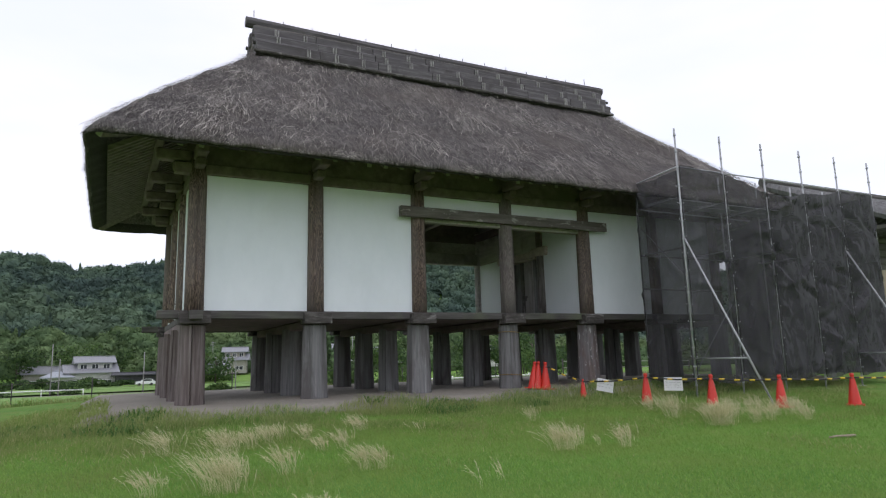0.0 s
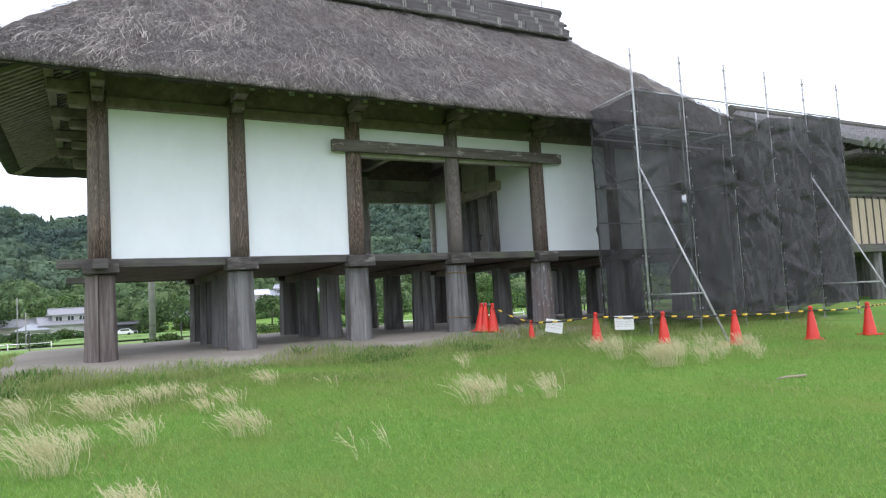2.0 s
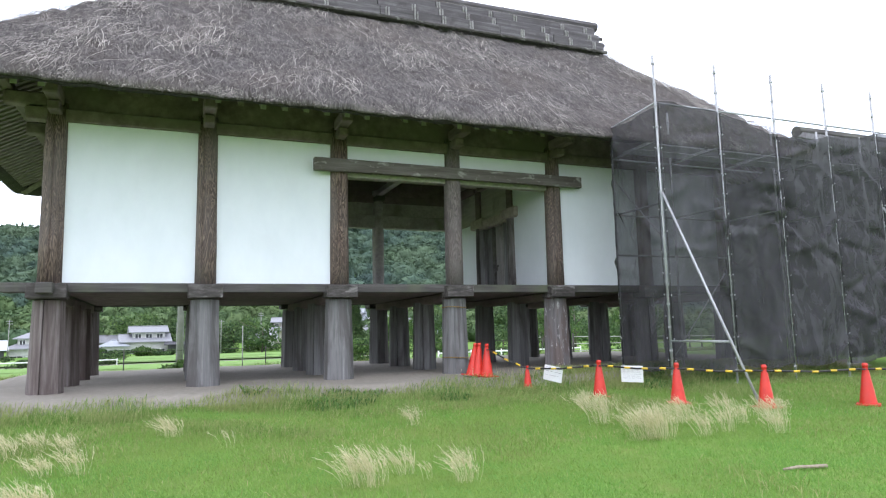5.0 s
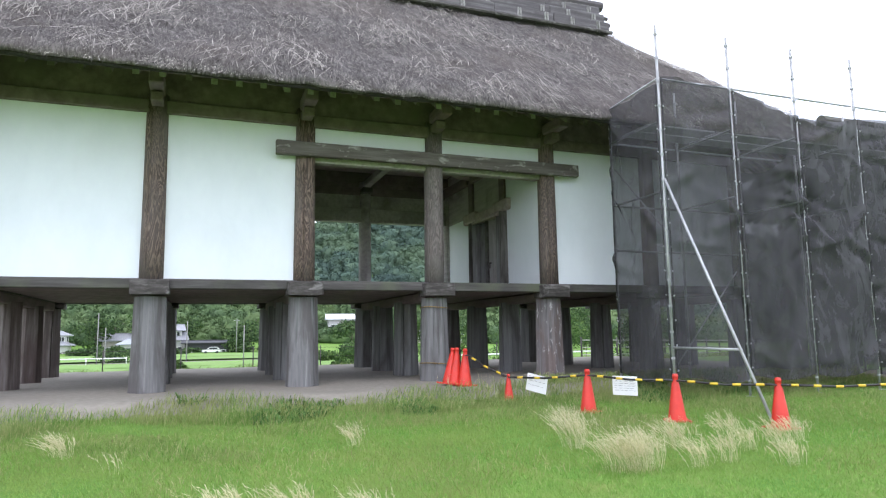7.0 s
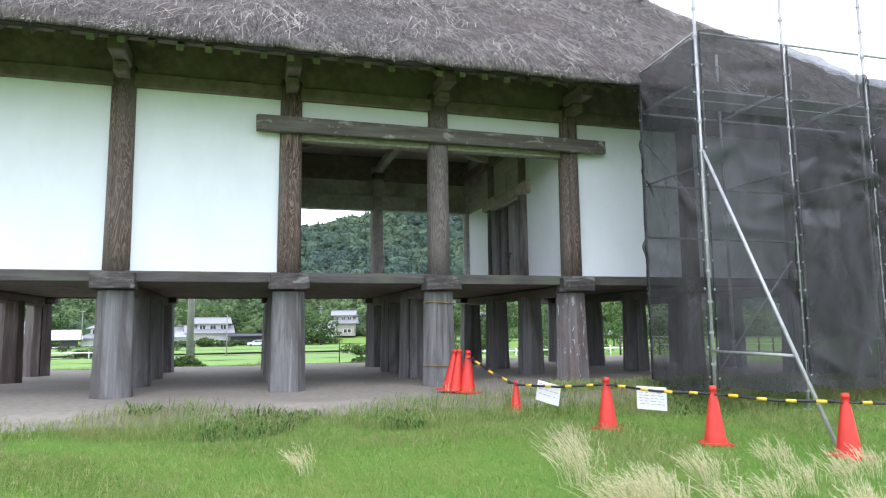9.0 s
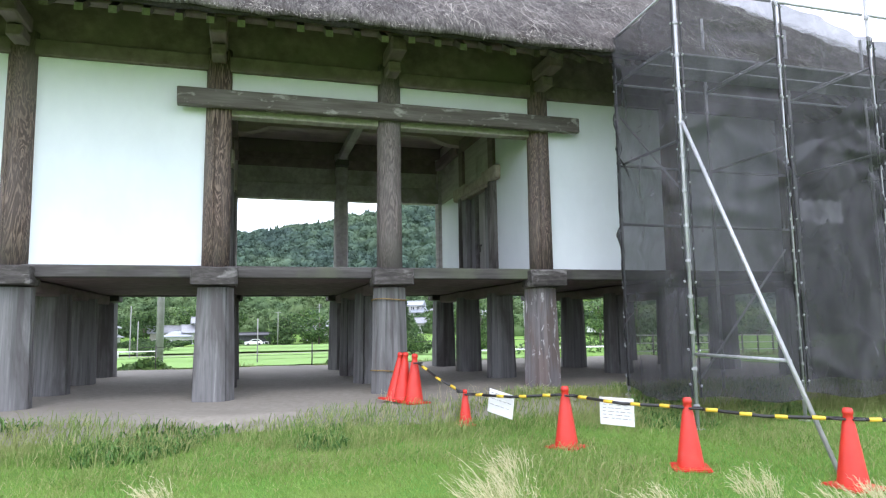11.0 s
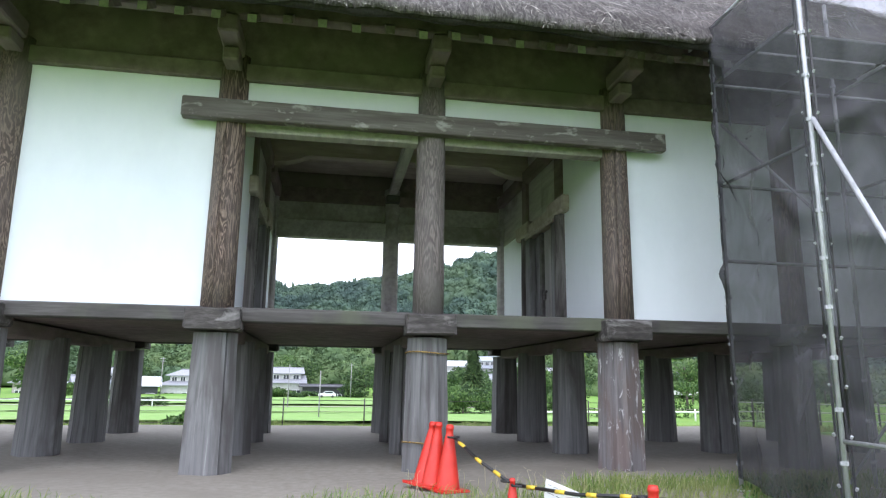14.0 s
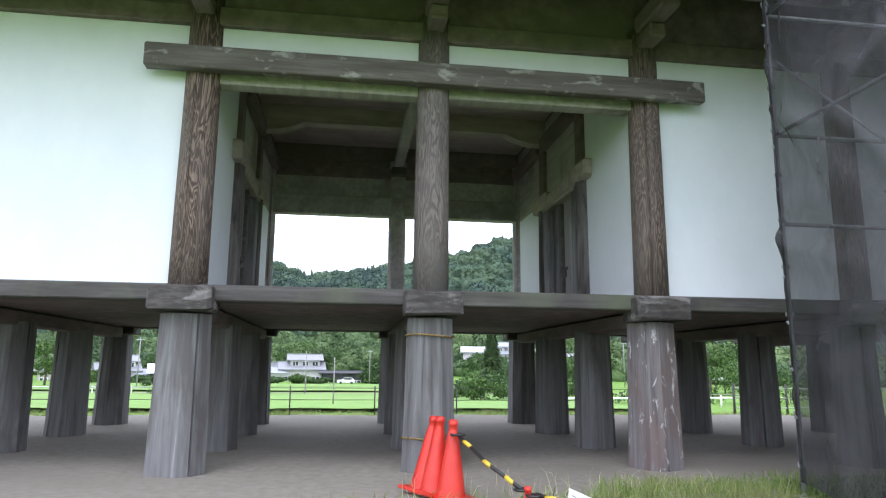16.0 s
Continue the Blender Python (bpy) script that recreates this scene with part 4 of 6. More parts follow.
def net_sheet(a, b, z0, z1, sag, seed, material, label, z2=None):
    """A hanging mesh sheet between two uprights with folds that gather at the ties."""
    nu, nv = 40, 110
    a, b = np.array(a), np.array(b)
    u, v = np.meshgrid(np.linspace(0, 1, nu), np.linspace(0, 1, nv))
    d = (b - a) / np.linalg.norm(b - a)
    out = np.array([d[1], -d[0]])
    span = np.sin(np.pi * u)
    wob = np.array([[noise.fractal(Vector((p * 2.2 + seed * 7, q * 3.5, seed)), 0.9, 2.0, 3) for p, q in zip(r, s)] for r, s in zip(u, v)])
    folds = np.sin(9 * (u + 1.1 * v) + seed * 2 + 3 * wob) * 0.5 + np.sin(14 * (v - 0.6 * u) + seed) * 0.3
    crease = np.zeros_like(u)
    r = random.Random(seed)
    for _ in range(16):
        u0, v0, ang, reach = r.choice((0.0, 1.0)), r.uniform(0.0, 1.0), r.uniform(-1.1, 1.1), r.uniform(0.4, 1.0)
        along_c = (u - u0) * (1 if u0 == 0.0 else -1) * math.cos(ang) + (v - v0) * 3.2 * math.sin(ang)
        across = -(u - u0) * (1 if u0 == 0.0 else -1) * math.sin(ang) + (v - v0) * 3.2 * math.cos(ang)
        crease += np.where((along_c > 0) & (along_c < reach), np.exp(-(across / 0.05) ** 2) * (1 - along_c / reach), 0) * r.choice((-1, 1)) * 0.06
    off = span ** 0.4 * (0.10 * wob + 0.03 * folds + 2.2 * crease + 0.07) + 0.05 * span * np.sin(np.pi * v)
    top = z1 + ((z1 if z2 is None else z2) - z1) * u - sag * span
    bottom = z0 + 0.06 * np.sin(5 * u + seed)
    z = bottom + (top - bottom) * v
    x = a[0] + (b[0] - a[0]) * u + out[0] * off
    y = a[1] + (b[1] - a[1]) * u + out[1] * off
    i = (np.arange(nv - 1)[:, None] * nu + np.arange(nu - 1)[None, :]).ravel()
    ob = soup("safety_net", np.stack([x, y, z], -1).reshape(-1, 3), np.stack([i, i + 1, i + nu + 1, i + nu], 1), material, None, "", True)
    for e, col in ((a, 0), (b, nu - 1)):
        ins = 0.035 if col == 0 else -0.035
        hx, hy = e[0] + d[0] * ins, e[1] + d[1] * ins
        part("hem", tube([(hx, hy, float(z[0, col])), (hx + out[0] * 0.015, hy + out[1] * 0.015, (z0 + z1) / 2), (hx, hy, float(z[-1, col]))], 0.013, 6), BLACK_PLASTIC, ob, "", True)
        for q in np.arange(z0 + 0.2, z1, 0.45):
            part("eyelet", tube([(hx + out[0] * 0.012, hy + out[1] * 0.012, q - 0.012), (hx + out[0] * 0.03, hy + out[1] * 0.03, q + 0.012)], 0.014, 6), STEEL, ob)
    return tagged(ob, label, "safety net", "nets on the scaffold")


NET_TOPS = [6.45, 6.38, 5.98, 6.15, 6.38, 6.42]
NET_LABEL = "black see-through safety mesh sheet laced to scaffold poles"
for k in range(5):
    net_sheet((SCX[k] + 0.02, SCY0 - 0.03), (SCX[k + 1] - 0.02, SCY0 - 0.03), 0.72, NET_TOPS[k], (0.03, 0.05, 0.12, 0.1, 0.06)[k], k + 1, NET if k < 2 else NET_THICK, NET_LABEL, NET_TOPS[k + 1])
net_sheet((SCX[0] - 0.03, SCY1), (SCX[0] - 0.03, SCY0), 0.74, 6.32, 0.06, 8, NET, NET_LABEL)
net_sheet((SCX[5] + 0.03, SCY0), (SCX[5] + 0.03, SCY1 + 1.6), 0.74, 6.4, 0.05, 9, NET, NET_LABEL)
for k in (2, 3, 4):
    net_sheet((SCX[k] + 0.02, SCY1 + 0.03), (SCX[k + 1] - 0.02, SCY1 + 0.03), 0.72, 5.2 if k == 2 else 5.95, 0.25, k + 11, NET_DENSE, "black doubled safety mesh sheet on the inner scaffold row", 5.95)

# ---- traffic cones, bars and notices ----
cone = thing("traffic_cone", (0, 0, 0), "red-orange plastic traffic cone standing in the grass", "traffic cone", "cones of the barrier")
bm = bmesh.new()
profile = [(0.135, 0.03), (0.13, 0.06), (0.055, 0.55), (0.042, 0.60), (0.040, 0.645), (0.046, 0.65), (0.046, 0.67), (0.036, 0.70), (0.0, 0.703)]
rings = [[bm.verts.new((r * math.cos(2 * math.pi * k / 20), r * math.sin(2 * math.pi * k / 20), z)) for k in range(20)] for r, z in profile[:-1]]
tip = bm.verts.new((0, 0, profile[-1][1]))
for a, b in zip(rings, rings[1:]):
    for k in range(20):
        bm.faces.new((a[k], a[(k + 1) % 20], b[(k + 1) % 20], b[k]))
for k in range(20):
    bm.faces.new((rings[-1][k], rings[-1][(k + 1) % 20], tip))
part("body", bm, RED_PLASTIC, cone, "", True)
part("base", box((-0.185, -0.185, 0), (0.185, 0.185, 0.03), 0.012, seg=2), RED_PLASTIC, cone)
CONES = [(10.6, 13.3), (11.38, 11.95), (12.1, 10.68), (13.05, 9.68), (14.75, 9.15), (16.1, 8.75), (19.2, 9.6)]


def stand(x, y):
    return max(float(ground(x, y)), TOP if (13.9 < y < 24.4 and x > 0) else -9)


for n_c, (x, y) in enumerate(CONES):
    c = copy_thing(cone, pose(x, y, stand(x, y), 0, 0, 31 * n_c))
    if n_c == 0:
        c.scale = (0.66, 0.66, 0.66)
        tagged(c, "small red-orange plastic traffic cone standing in long grass")
CLUSTER = [(9.90, 14.46, 0.075, 4, 7), (9.98, 14.36, 0.055, 2, 5), (10.12, 14.20, 0.0, 0, 2)]
for x, y, lift, rx, ry in CLUSTER:
    c = copy_thing(cone, pose(x, y, TOP + (0.02 if lift else 0), rx, ry, 20 + 200 * lift))
    tagged(c, "red-orange plastic traffic cone clustered beside a granary post")
bpy.data.objects.remove(cone.children[0])
bpy.data.objects.remove(cone.children[0])
bpy.data.objects.remove(cone)


def barrier_bar(p, q):
    """Black bar between two cones, with yellow bands and a ring at each end."""
    p, q = Vector(p), Vector(q)
    bar = tube([p, (p + q) / 2 - Vector((0, 0, 0.03)), q], 0.017, 8)
    for e in (p, q):
        ring = [e + Vector((0.062 * math.cos(a), 0.062 * math.sin(a), 0.0)) for a in np.linspace(0, 2 * math.pi, 13)]
        tube(ring, 0.012, 6, bar)
    ob = part("cone_bar", bar, BLACK_PLASTIC, None, "", True)
    tagged(ob, "black and yellow striped plastic bar hooked over traffic cones", "barrier bar", "bars of the barrier")
    d = q - p
    n = max(2, int(d.length / 0.30))
    for k in range(n):
        f = (k + 0.5) / n
        c = p + d * f - Vector((0, 0, 0.03 * (1 - abs(2 * f - 1))))
        half = d.normalized() * 0.055
        part("yellow_band", tube([c - half, c + half], 0.0195, 8), YELLOW_TAPE, ob, "", True)


tops = [(10.14, 14.20, TOP + 0.6)] + [(x, y, stand(x, y) + (0.40 if n_c == 0 else 0.6)) for n_c, (x, y) in enumerate(CONES)]
for p, q in zip(tops, tops[1:]):
    d = (Vector(q) - Vector(p)).normalized() * 0.075
    barrier_bar(Vector(p) + d, Vector(q) - d)


def notice(x, y, z, turn, tilt, lines):
    """A hung A3 sheet with lines of small print that cannot be read."""
    board = part("notice_board", box((-0.21, -0.004, -0.30), (0.21, 0.004, 0.0), 0.002), WHITE_BOARD)
    board.matrix_basis = pose(x, y, z, 0, tilt, turn)
    tagged(board, "white laminated notice with black print hung on the bar", "notice", "notices on the barrier")
    r = random.Random(lines)
    for k in range(lines):
        zz = -0.04 - k * 0.22 / lines
        x0 = -0.17
        while x0 < 0.15:
            w = r.uniform(0.03, 0.08)
            part("print_line", box((x0, -0.0065, zz - 0.005), (min(x0 + w, 0.175), -0.0042, zz)), INK, board)
            x0 += w + r.uniform(0.012, 0.04)


notice(11.77, 11.48, 0.93, -60, 0, 6)
notice(10.95, 12.85, 0.90, -62, 10, 3)
# rope round the middle front post
ROPE = surface("yellow_black_rope", [(0.35, (0.05, 0.04, 0.03)), (0.5, (0.22, 0.14, 0.05)), (0.65, (0.36, 0.25, 0.06))], 45, rough=0.9, bump=0.4, spread=0)
for z, r in ((2.19, 0.295), (1.02, 0.318)):
    ring = [(PX[3] + r * math.cos(a), PY[0] + r * math.sin(a), z + 0.012 * math.sin(2 * a)) for a in np.linspace(0, 2 * math.pi, 25)]
    tagged(part("rope", tube(ring, 0.011, 6), ROPE, None, "", True), "thin yellow and black rope tied round a grey post", "rope", "ropes on the post")

# ---- stick on the lawn ----
STICK = surface("bleached_stick", [(0.3, (0.22, 0.17, 0.12)), (0.7, (0.42, 0.36, 0.28))], 9, (4, 1, 1), bump=0.4)
gz = float(ground(9.9, 6.4))
tagged(part("stick", tube([(9.66, 6.44, gz + 0.03), (9.82, 6.42, gz + 0.04), (10.0, 6.38, gz + 0.035), (10.16, 6.36, gz + 0.03)], 0.013, 7, taper=0.02), STICK, None, "", True),
       "short bleached broken stick lying on the lawn", "stick")

# ---- neighbouring storehouse with a gabled board roof ----
PALE_BOARD = surface("pale_sawn_boards", [(0.3, (0.36, 0.29, 0.21)), (0.7, (0.52, 0.44, 0.34))], 6, (2, 2, 0.15), bump=0.3)
store = thing("storehouse", (33.0, 19.0, 0.5), "raised log storehouse with a grey board gable roof", "building")
store_inverse = Matrix.Translation((-33.0, -19.0, -0.5))


def hpart(name, bm, material):
    ob = part(name, bm, material, store)
    ob.matrix_parent_inverse = store_inverse
    return ob


for k in range(6):
    for y in (15.9, 19.0, 22.1):
        hpart("lower_post", tube([(27.5 + 2.3 * k, y, -0.1), (27.5 + 2.3 * k, y, 2.42)], 0.27, 9), GREY_WOOD)
hpart("floor_frame", box((26.9, 15.5, 2.42), (39.6, 22.5, 2.75), 0.02), DARK_WOOD)
for k in range(11):
    z = 2.752 + 0.30 * k
    for y in (15.9, 22.1):
        hpart("wall_log", box((27.0, y - 0.14, z), (39.5, y + 0.14, z + 0.295), 0.06), DARK_WOOD)
    hpart("wall_log", box((27.2, 16.05, z), (27.45, 21.95, z + 0.295), 0.06), DARK_WOOD)
    hpart("wall_log", box((39.0, 16.05, z), (39.25, 21.95, z + 0.295), 0.06), DARK_WOOD)
for k in range(5):
    hpart("pale_board", box((28.2 + 0.52 * k, 15.68, 2.76), (28.62 + 0.52 * k, 15.75, 4.6), 0.008), PALE_BOARD)
    hpart("batten", box((28.64 + 0.52 * k, 15.66, 2.76), (28.70 + 0.52 * k, 15.745, 4.7), 0.008), DARK_WOOD)
for k in range(30):
    x = 26.1 + 0.47 * k
    hpart("roof_board", tube([(x, 13.75, 6.28), (x, 19.0, 8.75)], 0.20, 6), GREY_WOOD)
    hpart("roof_board", tube([(x, 24.25, 6.28), (x, 19.0, 8.75)], 0.20, 6), GREY_WOOD)
    hpart("rafter", box((x - 0.05, 13.95, 5.92), (x + 0.05, 15.8, 6.08), 0.01), DARK_WOOD)
hpart("eave_beam", box((26.0, 15.7, 6.08), (40.0, 16.0, 6.6), 0.02), DARK_WOOD)
hpart("roof_ridge", tube([(25.9, 19.0, 8.92), (40.2, 19.0, 8.92)], 0.22, 8), DARK_WOOD)

# ---- grass ----
BLADE = island_mat("short_grass_blades", [(0.0, (0.155, 0.295, 0.056)), (0.5, (0.205, 0.385, 0.078)), (0.9, (0.28, 0.46, 0.115)), (1.0, (0.40, 0.44, 0.18))], 0.8, 0.45, (0.25, 0.36, 0.09), 0.55)
TALL = island_mat("long_grass_blades", [(0.0, (0.10, 0.20, 0.04)), (0.45, (0.18, 0.31, 0.07)), (0.75, (0.30, 0.38, 0.13)), (1.0, (0.50, 0.46, 0.25))], 0.8, 0.35,
                  (0.30, 0.33, 0.13), 0.8)
MIXED = island_mat("mixed_green_and_dry_blades", [(0.0, (0.16, 0.26, 0.055)), (0.45, (0.22, 0.33, 0.08)), (0.7, (0.35, 0.38, 0.14)), (1.0, (0.52, 0.47, 0.27))], 0.85, 0.35,
                   (0.22, 0.29, 0.085), 0.7)
PLUME = island_mat("dry_pale_grass", [(0.0, (0.42, 0.44, 0.22)), (0.35, (0.62, 0.585, 0.36)), (1.0, (0.82, 0.755, 0.54))], 0.85, 0.5)


def surface_z(x, y):
    """Height of what grass grows on: the lawn, or the earth platform where it lies higher."""
    inside = (x > -0.6) & (x < 21.2) & (y > 13.4) & (y < 24.9)
    return np.where(inside, np.maximum(ground(x, y), platform_height(x, y)), ground(x, y))


def blades(xy, height, width, lean, droop=0.3, wind=(0.0, 0.0), bend=(0.0, 0.0)):
    n = len(xy)
    s = np.concatenate([xy, surface_z(xy[:, 0], xy[:, 1])[:, None] - 0.005], 1)
    d = np.stack([rng.normal(wind[0], lean, n), rng.normal(wind[1], lean, n), np.ones(n)], 1)
    turn = rng.uniform(0, 2 * math.pi, n)
    face = np.stack([np.cos(turn), np.sin(turn), np.zeros(n)], 1)
    return strips(s, d, height, width, droop, face, np.array(bend) + rng.normal(0, 0.08, (n, 2)))


def blade_field(name, count, area, hmin, hmax, width, lean, material, label, keep=None, wind=(0.0, 0.0), droop=0.3):
    xy = np.stack([rng.uniform(area[0], area[1], count), rng.uniform(area[2], area[3], count)], 1)
    patch = np.array([noise.noise(Vector((p[0] * 0.6, p[1] * 0.6, 3.0))) for p in xy])
    if keep is not None:
        ok = keep(xy[:, 0], xy[:, 1], patch)
        xy, patch = xy[ok], patch[ok]
    h = rng.uniform(hmin, hmax, len(xy)) * (1 + 0.6 * patch)
    v, f = blades(xy, h, rng.uniform(0.7, 1.3, len(xy)) * width, lean, droop, wind)
    ob = soup(name, v, f, material)
    return tagged(ob, label, "grass", kind="stuff")


def short_turf(count, area):
    """Mown turf: one leaning pointed blade after another, thinning out towards its border."""
    xy = np.stack([rng.uniform(area[0], area[1], count), area[2] + (area[3] - area[2]) * rng.uniform(0, 1, count) ], 1)
    edge = np.minimum(np.minimum(xy[:, 0] - area[0], area[1] - xy[:, 0]), np.minimum(xy[:, 1] - area[2], area[3] - xy[:, 1]))
    xy = xy[rng.uniform(0, 1, count) < np.clip(edge / 4.0, 0, 1) ** 1.3]
    count = len(xy)
    h = rng.uniform(0.025, 0.06, count)
    foot = np.concatenate([xy, ground(xy[:, 0], xy[:, 1])[:, None] - 0.004], 1)
    turn = rng.uniform(0, 2 * math.pi, count)
    side = np.stack([np.cos(turn), np.sin(turn), np.zeros(count)], 1) * rng.uniform(0.003, 0.006, (count, 1))
    tip_p = foot + np.stack([rng.normal(-0.15, 0.6, count) * h, rng.normal(0, 0.6, count) * h, h], 1)
    verts = np.stack([foot - side, foot + side, tip_p], 1).reshape(-1, 3)
    return tagged(soup("short_grass", verts, np.arange(count * 3).reshape(-1, 3), BLADE), "short green mown grass blades on the lawn", "grass", kind="stuff")


short_turf(760000, (-8, 19, -1.8, 15.5))
on_edge = lambda x, y, p: (y < 13.75 + 0.25 * p + np.where(x > 11.2, np.minimum((x - 11.2) * 0.8, 0.9), 0)) & (y > 12.6 - 0.7 * p)
blade_field("long_grass", 60000, (-2.5, 20, 11.9, 15.0), 0.10, 0.28, 0.008, 0.28, TALL, "long unmown green grass along the earth platform", on_edge, (0.08, 0))
blade_field("rough_grass", 48000, (-3, 20, 9.4, 13.2), 0.05, 0.19, 0.007, 0.4, TALL, "rough green and straw-coloured grass before the platform",
            lambda x, y, p: p + (y - 11.3) * 0.3 > 0.0, (0.1, 0))
blade_field("long_grass", 30000, (-12, 34, 25.0, 40), 0.15, 0.45, 0.016, 0.25, TALL, "long green grass behind the earth platform", lambda x, y, p: p > -0.2)
blade_field("long_grass", 16000, (-8, 30, 24.9, 27.2), 0.2, 0.42, 0.012, 0.22, TALL, "long green grass behind the earth platform")
blade_field("rough_grass", 70000, (-4, 17, 5.0, 12.2), 0.05, 0.15, 0.006, 0.45, MIXED, "rough mixed green and straw-coloured grass on the lawn",
            lambda x, y, p: p + (y - 8.6) * 0.22 + rng.uniform(-0.25, 0.25, len(x)) > 0.0, (-0.05, 0))
WEED = island_mat("dark_broad_weeds", [(0.0, (0.07, 0.15, 0.04)), (0.5, (0.11, 0.225, 0.06)), (1.0, (0.18, 0.31, 0.09))], 0.7, 0.3)
blade_field("broad_weeds", 26000, (-1.5, 19, 12.3, 14.4), 0.08, 0.26, 0.022, 0.45, WEED, "clumps of dark broad-leaved weeds along the earth platform",
            lambda x, y, p: on_edge(x, y, p) & (np.sin(x * 2.9 + 1.3 * np.sin(y * 2.1)) + 1.2 * np.sin(x * 0.83 + 2.0) > 0.95), (-0.05, 0), 0.5)
blade_field("dry_weeds", 5000, (-1.7, 0.1, 12.4, 17.5), 0.10, 0.30, 0.008, 0.35, MIXED, "dry reddish and green weeds at the corner of the platform", lambda x, y, p: p + rng.uniform(-0.3, 0.3, len(x)) > -0.1)
blade_field("dry_wisps", 260, (9.5, 14.5, 13.8, 15.3), 0.10, 0.34, 0.005, 0.3, PLUME, "few dry wisps of grass on the packed earth", lambda x, y, p: rng.uniform(0, 1, len(x)) < (15.4 - y) * 0.6)
TUFTS = [(0.80, 10.09, 0.40), (0.43, 9.76, 0.20), (0.46, 7.56, 0.30), (1.10, 7.42, 0.50), (1.27, 7.38, 0.42), (1.45, 8.19, 0.28), (1.50, 9.82, 0.35), (1.64, 9.71, 0.33),
         (1.92, 9.95, 0.32), (2.25, 10.35, 0.30), (2.51, 10.60, 0.28), (1.95, 8.03, 0.36), (2.81, 10.33, 0.26), (2.74, 9.23, 0.22), (3.06, 9.20, 0.30), (2.83, 7.73, 0.32),
         (3.01, 7.66, 0.32), (4.04, 11.03, 0.28), (3.89, 11.16, 0.28), (4.65, 10.03, 0.24), (1.68, 5.86, 0.26), (1.82, 5.76, 0.26), (7.20, 10.61, 0.30), (5.56, 7.56, 0.37),
         (5.71, 7.51, 0.40), (6.14, 7.90, 0.30), (6.29, 7.62, 0.22), (6.59, 7.38, 0.36), (10.13, 10.54, 0.36)]
TUFTS += [(9.62, 9.40, 0.50), (9.42, 8.30, 0.46), (9.58, 8.22, 0.46), (9.75, 8.30, 0.42), (9.95, 8.75, 0.34), (10.64, 8.92, 0.40), (10.25, 8.12, 0.34), (11.75, 9.35, 0.36),
          (10.70, 8.20, 0.34), (11.35, 8.55, 0.32), (11.85, 8.62, 0.36), (11.20, 7.82, 0.32), (12.44, 8.86, 0.33), (3.87, 6.31, 0.26), (3.51, 6.16, 0.28)]
SPARSE = {(3.87, 6.31, 0.26), (3.51, 6.16, 0.28), (6.29, 7.62, 0.22), (4.65, 10.03, 0.24), (0.43, 9.76, 0.20)}


def feather_tuft(tx, ty, tall, n, radius):
    """Thin seeding stems out of one foot, their feathery heads blown over to one side."""
    xy = np.array([tx, ty]) + rng.normal(0, radius, (n, 2)) * np.array([1.25, 0.8])
    foot = np.concatenate([xy, ground(xy[:, 0], xy[:, 1])[:, None] - 0.005], 1)
    d = np.stack([(xy[:, 0] - tx) * 1.6 + rng.normal(0.0, 0.14, n), (xy[:, 1] - ty) * 1.6 + rng.normal(0, 0.14, n), np.ones(n)], 1)
    d /= np.linalg.norm(d, axis=1, keepdims=True)
    turn = rng.uniform(0, 2 * math.pi, n)
    face = np.stack([np.cos(turn), np.sin(turn), np.zeros(n)], 1)
    L = tall * rng.uniform(0.6, 1.12, n)
    bend = np.stack([rng.normal(-0.30, 0.12, n), rng.normal(0, 0.10, n)], 1)
    fall = rng.uniform(0.04, 0.26, n)
    v, f = curved_blades(foot, d, L, rng.uniform(0.002, 0.004, n), bend, fall, face)
    heads = 9
    t = np.tile(np.linspace(0.55, 1.0, heads), n)
    q = np.repeat(np.arange(n), heads)
    c = foot[q] + d[q] * (L[q] * t)[:, None]
    c[:, :2] += bend[q] * (L[q] * t * t)[:, None]
    c[:, 2] -= fall[q] * L[q] * t ** 2.4
    go = d[q] + np.concatenate([2 * bend[q] * t[:, None], (-2.4 * fall[q] * t ** 1.4)[:, None]], 1) + rng.normal(0, 0.28, (n * heads, 3))
    v2, f2 = strips(c, go, rng.uniform(0.022, 0.055, n * heads), rng.uniform(0.003, 0.0065, n * heads), 0.1, face[q])
    ob = soup("grass_tuft", np.concatenate([v, v2]), np.concatenate([f, f2 + len(v)]), PLUME)
    return tagged(ob, "tuft of dry pale seeding grass bent over on the lawn", "grass tuft", "dry tufts on the lawn", "stuff")


for tuft_place in TUFTS:
    tx, ty, tall = tuft_place
    thin = tuft_place in SPARSE
    feather_tuft(tx, ty, tall * 1.04, 8 if thin else int(44 + 330 * max(tall - 0.28, 0)), 0.05 if thin else 0.04 + 0.14 * max(tall - 0.25, 0))

# ---- fields, road edge, fences behind the granary ----
PADDY = island_mat("young_rice_leaves", [(0.0, (0.10, 0.26, 0.03)), (0.5, (0.17, 0.38, 0.05)), (1.0, (0.26, 0.46, 0.08))], 0.9, 0.2, (0.14, 0.30, 0.045), 0.12)
PADDY_SOIL = surface("rice_field_green", [(0.3, (0.11, 0.22, 0.04)), (0.55, (0.155, 0.29, 0.055)), (0.8, (0.21, 0.35, 0.08))], 2.5, (0.25, 1, 1), 0.95, 0.5, 0.1,
                     (0.17, 0.26, 0.07), 0.09, spread=0)
CONCRETE = surface("pale_concrete", [(0.3, (0.40, 0.40, 0.38)), (0.7, (0.55, 0.55, 0.53))], 3, rough=0.9, bump=0.2)
